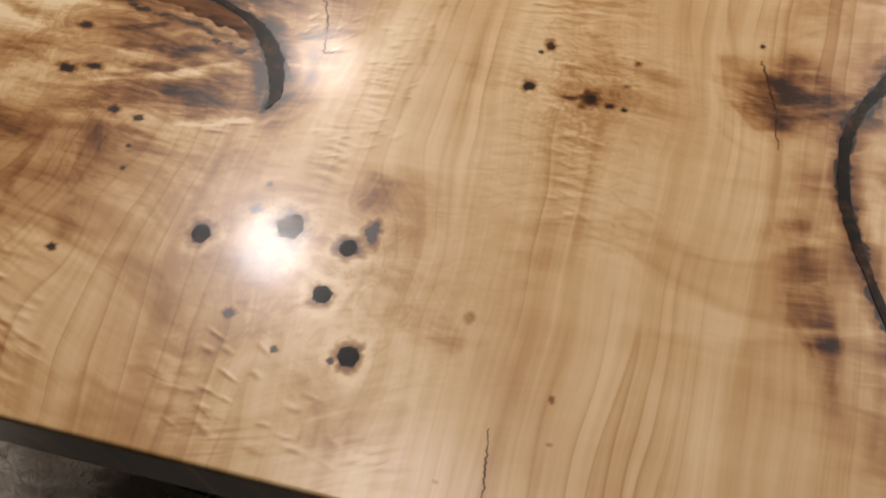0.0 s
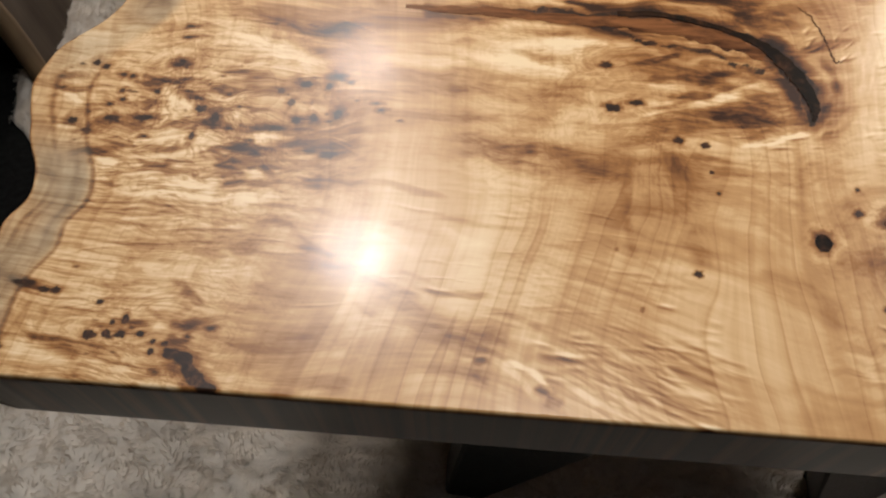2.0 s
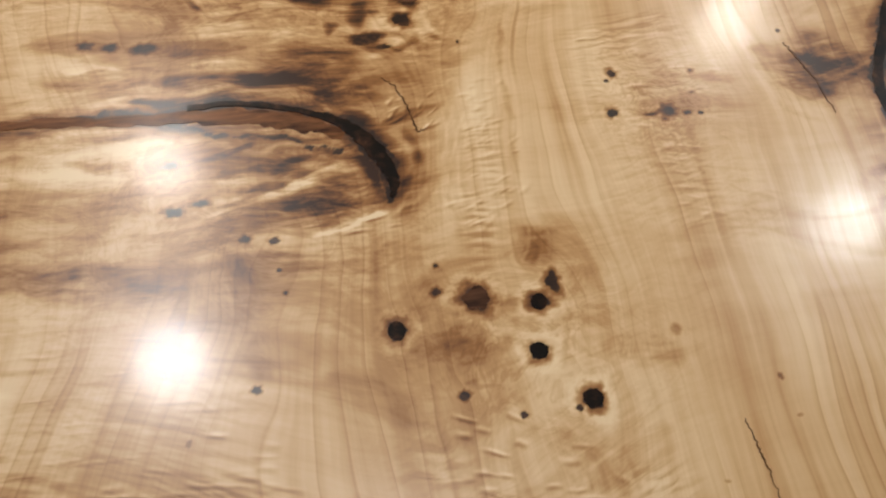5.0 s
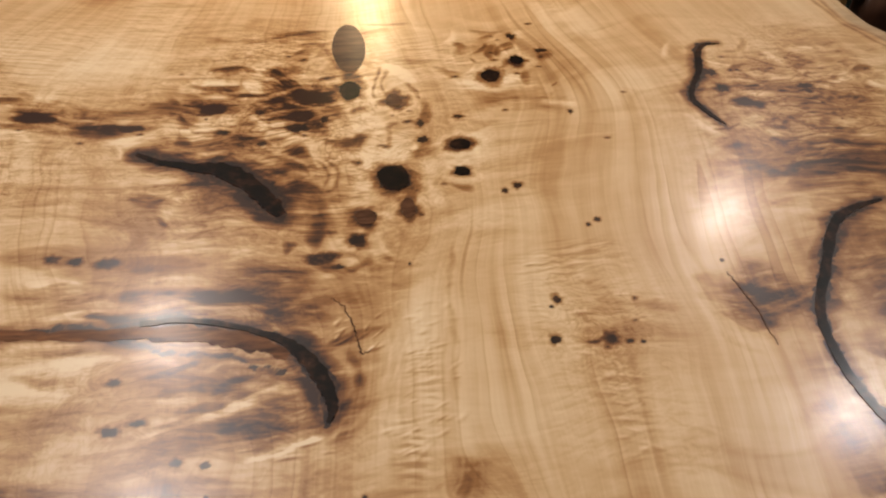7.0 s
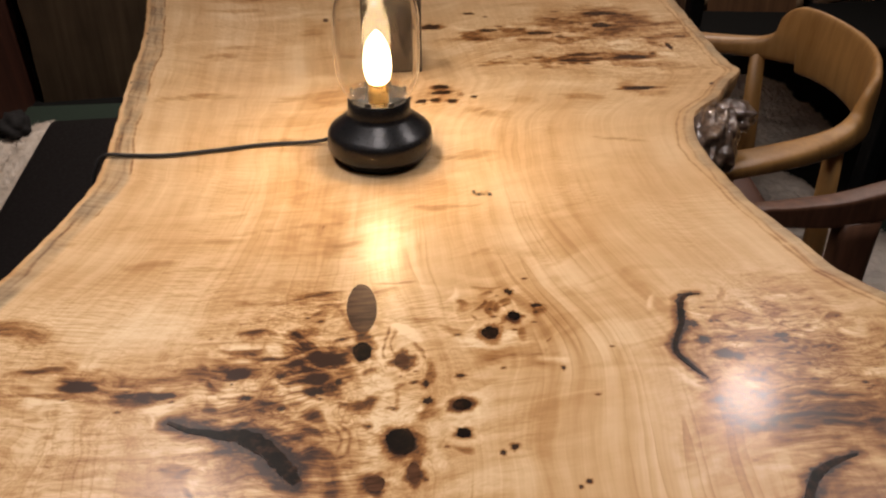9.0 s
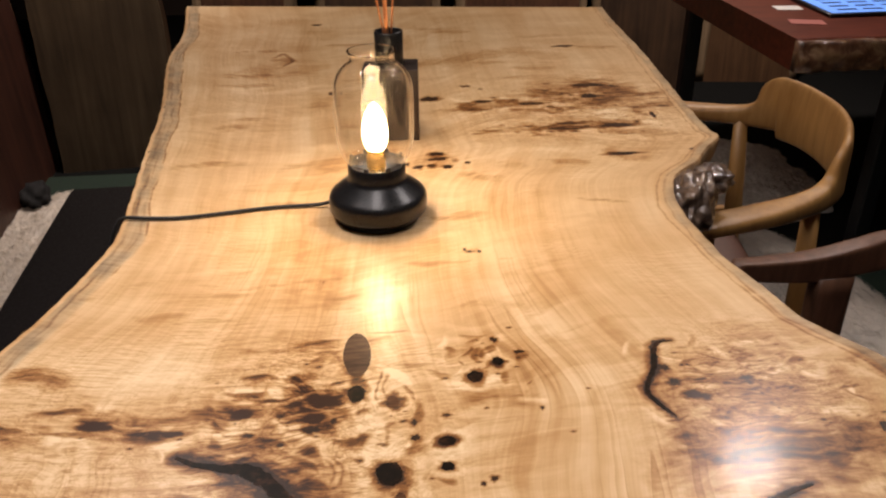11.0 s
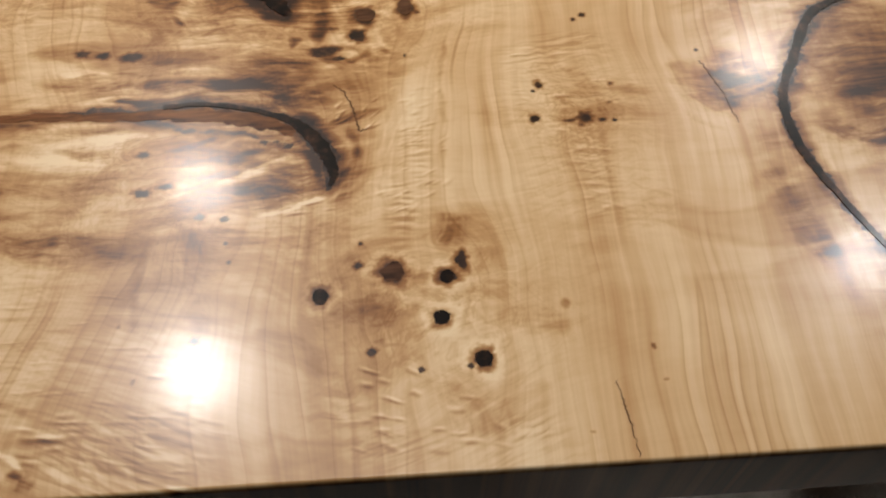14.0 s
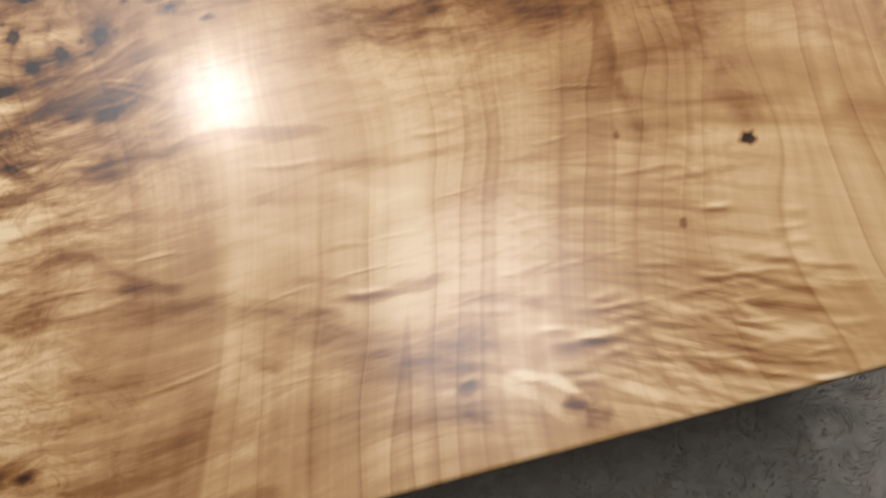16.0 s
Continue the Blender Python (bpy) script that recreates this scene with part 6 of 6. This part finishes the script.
def walnut_armchair(x, y, turn):
    c = empty("armchair", (x, y, 0), "dark walnut armchair with flat arms and thick legs", "chair", "armchairs at the slab table")
    half = [(-0.117, 0.258, 0.650, 0.024, 0.026), (-0.06, 0.262, 0.642, 0.030, 0.036), (0.02, 0.266, 0.638, 0.034, 0.046), (0.09, 0.266, 0.648, 0.036, 0.052), (0.135, 0.258, 0.661, 0.036, 0.056),
            (0.168, 0.232, 0.667, 0.034, 0.060), (0.200, 0.160, 0.670, 0.030, 0.070), (0.222, 0.08, 0.672, 0.026, 0.078), (0.228, 0.0, 0.672, 0.026, 0.080)]
    rows = half + [(a, -b, z, w, h) for a, b, z, w, h in reversed(half[:-1])]
    s = spline(rows, 6)
    bm = bmesh.new()
    sweep(bm, s[:, :3], s[:, 3], s[:, 4], sides=24, power=7.0)
    part("arm_and_back", bm, WALNUT, c, "walnut back rail and arms")
    for sx, sy, top in ((0.053, 0.262, 0.622), (0.053, -0.262, 0.622), (-0.19, 0.230, 0.44), (-0.19, -0.230, 0.44)):
        bm = bmesh.new()
        sweep(bm, [(sx, sy, top), (sx, sy, top - 0.03), (sx + (0.004 if sx > 0 else 0), sy, 0.42), (sx + (0.06 if sx > 0 else -0.01), sy, 0.0)], [0.062, 0.062, 0.058, 0.042], [0.036, 0.036, 0.034, 0.030], ups=[(0, 1, 0)] * 4, sides=20, power=6.0)
        part("leg", bm, WALNUT, c)
    bm = bmesh.new()
    soft_pad(bm, 0.46, 0.46, 0.05, 0.405)
    part("seat", bm, LEATHER, c, "brown leather seat pad")
    c.rotation_euler[2] = radians(turn)
    return c


oak_armchair(0.660, 1.350, -7)
walnut_armchair(0.665, 0.655, 3)


def black_bench():
    b = empty("bench", (-0.52, 1.16, 0), "long black leather bench beside the slab table", "bench")
    bm = bmesh.new()
    box(bm, (-0.19, -0.62, 0.405), (0.19, 0.62, 0.455), 0.012, segments=3)
    part("seat", bm, BENCH_TOP, b, "black leather seat")
    for sx in (-0.15, 0.15):
        for sy in (-0.54, 0.54):
            bm = bmesh.new()
            box(bm, (sx - 0.02, sy - 0.02, 0), (sx + 0.02, sy + 0.02, 0.405), 0.003)
            part("leg", bm, BLACK_STEEL, b)
    b.rotation_euler[2] = radians(2.5)
    return b


black_bench()


# ---------------------------------------------------------------- sheepskins
def sheepskin(x, y, rx, ry, turn, seed, tufts=9000, lobes=0.16):
    rug = empty("sheepskin", (x, y, 0), "cream long-pile sheepskin lying on the dark floor", "rug", "sheepskins on the floor")
    rs = np.random.RandomState(seed)

    def rim(a):
        return (np.abs(np.cos(a)) ** 3.2 + np.abs(np.sin(a)) ** 3.2) ** (-1 / 3.2) + lobes * pnoise(np.cos(a) * 1.6 + seed, np.sin(a) * 1.6, 91) + 0.05 * pnoise(np.cos(a) * 7 + seed, np.sin(a) * 7, 92)
    nr, na = 90, 260
    R, A = np.meshgrid(np.linspace(0.02, 1, nr), np.linspace(0, 2 * np.pi, na, endpoint=False), indexing="ij")
    px, py = rx * R * rim(A) * np.cos(A), ry * R * rim(A) * np.sin(A)
    hump = np.sqrt(np.clip(1 - R ** 6, 0, 1))
    pz = 0.004 + hump * (0.030 + 0.010 * pnoise(px * 14, py * 14, 93) + 0.008 * pnoise(px * 45, py * 45, 94) + 0.005 * pnoise(px * 110, py * 110, 95))
    verts = np.stack([px, py, pz], -1).reshape(-1, 3)
    idx = np.arange(nr * na).reshape(nr, na)
    nxt = np.roll(idx, -1, axis=1)
    quads = np.stack([idx[:-1], idx[1:], nxt[1:], nxt[:-1]], -1).reshape(-1, 4)
    me = bpy.data.meshes.new("pelt")
    me.from_pydata(verts.tolist(), [], quads.tolist() + [idx[0].tolist()])
    me.materials.append(FUR)
    for p in me.polygons:
        p.use_smooth = True
    pelt = new("pelt", me)
    pelt.parent = rug
    # locks of wool
    a, r = rs.uniform(0, 2 * np.pi, tufts), np.sqrt(rs.uniform(0, 1, tufts))
    k = rim(a)
    bx, by = rx * r * k * np.cos(a), ry * r * k * np.sin(a)
    bz = 0.006 + np.sqrt(np.clip(1 - r ** 6, 0, 1)) * (0.0285 + 0.010 * pnoise(bx * 14, by * 14, 93) + 0.008 * pnoise(bx * 45, by * 45, 94))
    lean = 2.5 * pnoise(bx * 7, by * 7, 96) * np.pi + rs.normal(0, 0.5, tufts)
    L, W = rs.uniform(0.006, 0.013, tufts), rs.uniform(0.0004, 0.0009, tufts)
    dx, dy = np.cos(lean), np.sin(lean)
    p0 = np.stack([bx - dy * W, by + dx * W, bz], -1)
    p1 = np.stack([bx + dy * W, by - dx * W, bz], -1)
    p2 = np.stack([bx + dx * L * 0.5 + dy * W * 0.8, by + dy * L * 0.5 - dx * W * 0.8, bz + 0.0030], -1)
    p3 = np.stack([bx + dx * L * 0.5 - dy * W * 0.8, by + dy * L * 0.5 + dx * W * 0.8, bz + 0.0030], -1)
    p4 = np.stack([bx + dx * L, by + dy * L, bz + 0.0045], -1)
    v = np.stack([p0, p1, p2, p3, p4], 1).reshape(-1, 3)
    o = np.arange(tufts) * 5
    faces = [list(t) for t in np.stack([o, o + 1, o + 2, o + 3], -1).tolist()] + [list(t) for t in np.stack([o + 3, o + 2, o + 4], -1).tolist()]
    me = bpy.data.meshes.new("wool")
    me.from_pydata(v.tolist(), [], faces)
    me.materials.append(WOOL)
    wool = new("wool", me)
    wool.parent = rug
    tagged(wool, "curly cream wool locks", kind="stuff")
    rug.rotation_euler[2] = radians(turn)
    return rug


sheepskin(-0.12, 0.095, 0.97, 0.575, 0, 3, 90000, 0.06)
sheepskin(-0.83, 1.02, 0.29, 0.41, 3, 5, 26000, 0.06)
sheepskin(-1.145, 2.20, 0.135, 0.56, 3, 8, 16000, 0.08)
sheepskin(1.08, 1.72, 0.36, 0.52, 10, 11, 22000)
sheepskin(1.38, 2.62, 0.26, 0.36, 0, 14, 9000)


# ---------------------------------------------------------------- stacked and leaning slabs
def leaning_slab(at, width, height, thick, turn, lean, seed, label, mat=None, strip=0.045):
    """A raw slab on its end; the sides wander, and carry a pale sapwood strip."""
    ob = empty("raw_slab", at, label, "wood slab", "raw slabs along the walls")
    for side in (0, -1, 1):
        bm = bmesh.new()
        rows = []
        for i in range(41):
            z = height * i / 40
            ws = [width / 2 * (1 + 0.16 * noise.noise((z * 1.3, seed * 7.7 + k * 3.1, 0.2)) + 0.05 * noise.noise((z * 6, seed + k, 0.7))) for k in (0, 1)]
            lo, hi = (-ws[0] + strip, ws[1] - strip) if side == 0 else (-ws[0], -ws[0] + strip) if side < 0 else (ws[1] - strip, ws[1])
            c = 0.0 if side == 0 else 0.010
            rows.append([bm.verts.new(p) for p in ((lo + c * (side < 0), 0, z), (hi - c * (side > 0), 0, z), (hi, thick, z), (lo, thick, z))])
        for a, b in zip(rows, rows[1:]):
            for k in range(4):
                bm.faces.new((a[k], a[(k + 1) % 4], b[(k + 1) % 4], b[k]))
        bm.faces.new(rows[0])
        bm.faces.new(rows[-1])
        bmesh.ops.recalc_face_normals(bm, faces=bm.faces)
        if side == 0:
            part("heartwood", bm, mat or DARK_SLAB, ob, smooth=False)
        else:
            part("sapwood_strip", bm, PALE_EDGE, ob, "pale live edge")
    ob.rotation_euler = (radians(-lean), 0, radians(turn))
    return ob


leaning_slab((-1.035, 1.28, 0), 0.95, 2.1, 0.03, 92, 4, 1, "dark brown raw slab with pale edge, standing on end", plain_wood("greyish_raw_slab", (0.05, 0.035, 0.025), (0.15, 0.11, 0.08), 0.6, (30, 30, 2)), 0.02)
leaning_slab((-1.225, 2.60, 0), 0.94, 2.2, 0.06, 92, 3, 2, "reddish dark raw slab leaning by the wall", plain_wood("dark_red_slab", (0.035, 0.012, 0.008), (0.085, 0.030, 0.018), 0.5, (30, 30, 2)), 0.012)
leaning_slab((-1.42, 1.12, 0), 0.95, 2.1, 0.05, 90, 3, 9, "dark brown raw slab standing behind a paler one", plain_wood("umber_raw_slab", (0.045, 0.028, 0.020), (0.12, 0.078, 0.055), 0.6, (30, 30, 2)), 0.012)
leaning_slab((-0.98, 2.98, 0), 0.46, 2.2, 0.06, 6, 6, 3, "dark brown raw slab standing behind the bench", plain_wood("olive_brown_slab", (0.060, 0.038, 0.020), (0.15, 0.10, 0.055), 0.6, (30, 30, 2)), 0.008)
leaning_slab((-0.50, 3.35, 0), 0.46, 2.2, 0.06, -3, 5, 4, "dark brown raw slab standing on end", WALNUT)
leaning_slab((0.06, 3.50, 0), 0.58, 2.2, 0.06, 2, 6, 5, "dark brown raw slab standing on end")
leaning_slab((0.70, 3.55, 0), 0.60, 2.2, 0.06, 0, 6, 6, "dark walnut raw slab standing on end", WALNUT)
leaning_slab((1.33, 3.70, 0), 0.48, 2.2, 0.06, -4, 5, 7, "dark raw slab with a pale wavy edge")
leaning_slab((1.92, 3.75, 0), 0.50, 2.2, 0.06, -8, 8, 8, "brown raw slab with a pale edge", plain_wood("brown_raw_slab", (0.06, 0.028, 0.012), (0.17, 0.085, 0.038), 0.55, (30, 30, 2)))


# ---------------------------------------------------------------- the red table behind
def red_table():
    t = empty("red_slab_table", (1.075, 1.838, 0), "red-brown lacquered slab table with rough bark edge", "table")
    m = Matrix.Rotation(radians(1.5), 4, "Z")
    bm = bmesh.new()
    n = 60
    rows = []
    for i in range(n + 1):
        x = 1.5 * i / n
        ring = []
        for dz, dy in ((0, 0.0), (-0.008, -0.006), (-0.030, -0.014), (-0.058, -0.010), (-0.082, 0.004)):
            w = 0.012 * noise.noise((x * 9, dz * 30, 1.3)) + 0.006 * noise.noise((x * 26, dz * 60, 4.3))
            ring.append(bm.verts.new(m @ Vector((x, dy + w, TOP + dz))))
        ring += [bm.verts.new(m @ Vector((x, 1.3, TOP - 0.082))), bm.verts.new(m @ Vector((x, 1.3, TOP)))]
        rows.append(ring)
    for a, b in zip(rows, rows[1:]):
        for k in range(7):
            bm.faces.new((a[k], b[k], b[(k + 1) % 7], a[(k + 1) % 7]))
    bm.faces.new(rows[0])
    bm.faces.new(list(reversed(rows[-1])))
    bmesh.ops.recalc_face_normals(bm, faces=bm.faces)
    part("tabletop", bm, RED_SLAB, t, "red-brown glossy slab top", smooth=False)
    bark, nt, b = material("lacquered_bark_edge")
    co = node(nt, "ShaderNodeTexCoord").outputs["Object"]
    nz = noise_tex(nt, co, 26.0, 5.0, 0.6, 0.6)
    nt.links.new(ramp(nt, nz, [(0.3, (0.035, 0.014, 0.009)), (0.5, (0.16, 0.075, 0.04)), (0.7, (0.40, 0.25, 0.14))]), b.inputs["Base Color"])
    b.inputs["Roughness"].default_value = 0.3
    b.inputs["Coat Weight"].default_value = 1.0
    b.inputs["Coat Roughness"].default_value = 0.08
    bump(nt, b, nz, 0.7, 0.008)
    bm = bmesh.new()
    rows = []
    for i in range(121):
        x = 1.5 * i / 120
        ring = []
        for k in range(9):
            z = TOP - 0.003 - 0.078 * k / 8
            y = -0.020 - 0.012 * math.sin(math.pi * k / 8) + 0.016 * noise.noise((x * 14, z * 25, 2.1)) + 0.006 * noise.noise((x * 45, z * 60, 3.3))
            ring.append(bm.verts.new(m @ Vector((x - 0.002, y, z))))
        ring += [bm.verts.new(m @ Vector((x - 0.002, 0.006, z_))) for z_ in (TOP - 0.081, TOP - 0.003)]
        rows.append(ring)
    for a, b2 in zip(rows, rows[1:]):
        for k in range(11):
            bm.faces.new((a[k], b2[k], b2[(k + 1) % 11], a[(k + 1) % 11]))
    bm.faces.new(rows[0])
    bm.faces.new(list(reversed(rows[-1])))
    bmesh.ops.recalc_face_normals(bm, faces=bm.faces)
    part("bark_edge", bm, bark, t, "lacquered rough bark edge")
    for x, y in ((0.03, 0.70), (0.42, 0.16), (1.3, 0.16), (1.3, 1.1)):
        bm = bmesh.new()
        sweep(bm, [m @ Vector((x, y, TOP - 0.083)), m @ Vector((x, y, 0.0))], [0.05, 0.05], [0.05, 0.05], ups=[(1, 0, 0)] * 2, power=8)
        part("leg", bm, BLACK_STEEL, t, "square black steel leg", smooth=False)
    return t


red_table()


def lying_tablet():
    t = empty("tablet", (1.392, 2.140, TOP), "black tablet computer with lit blue screen lying flat", "tablet")
    m = Matrix.Rotation(radians(1.0), 4, "Z")
    bm = bmesh.new()
    box(bm, (-0.13, -0.10, 0.0), (0.25, 0.16, 0.010), 0.003, m)
    part("body", bm, BLACK_PAINT, t, "black bezel and case")
    bm = bmesh.new()
    box(bm, (-0.118, -0.088, 0.0104), (0.238, 0.148, 0.0112), 0, m)
    screen = part("screen", bm, glowing("lit_blue_screen", (0.12, 0.30, 0.80), 0.9), t, "glowing blue screen", smooth=False)
    bars = simple("dark_blue_bar", (0.02, 0.03, 0.07), 0.4)
    for j in range(4):
        for i in range(4):
            bm = bmesh.new()
            box(bm, (-0.085 + 0.078 * i, -0.062 + 0.042 * j, 0.0116), (-0.028 + 0.078 * i, -0.048 + 0.042 * j, 0.0119), 0, m)
            part("bar", bm, bars, screen, smooth=False)
    return t


lying_tablet()
for name, lab, mat, at, size, turn in (("price_card", "small white paper card on the red table", PAPER, (1.206, 2.165), (0.075, 0.05), -6), ("price_card", "small red paper card on the red table", RED_PAPER, (1.180, 2.000), (0.09, 0.05), -14)):
    bm = bmesh.new()
    box(bm, (-size[0] / 2, -size[1] / 2, 0), (size[0] / 2, size[1] / 2, 0.0012), 0.0003)
    ob = part(name, bm, mat, None, smooth=False)
    ob.matrix_world = pose(at[0], at[1], TOP + 0.0008, 0, 0, turn)
    tagged(ob, lab, "card")

bm = bmesh.new()
box(bm, (-0.16, -0.05, 0.0), (0.16, 0.05, 0.05), 0.006)
plank = part("plank_offcut", bm, OAK, None)
plank.matrix_world = pose(-1.33, 2.06, 0.045, 0, 0, -18)
tagged(plank, "light oak plank offcut lying on a sheepskin", "plank")

bm = bmesh.new()
bmesh.ops.create_icosphere(bm, subdivisions=4, radius=1)
for v in bm.verts:
    p = v.co.copy()
    r = 1 + 0.25 * noise.noise(p * 1.8) + 0.08 * noise.noise(p * 5.0)
    v.co = Vector((p.x * 0.055, p.y * 0.085, max(p.z, -0.55) * 0.045 + 0.025)) * r
pouch = part("pouch", bm, simple("black_felt", (0.010, 0.009, 0.009), 0.9, 0.0, 0.3, 120.0, 0.3), None)
pouch.matrix_world = pose(-1.195, 2.64, 0.028, 0, 0, 25)
tagged(pouch, "small black felt pouch lying on a sheepskin", "pouch")
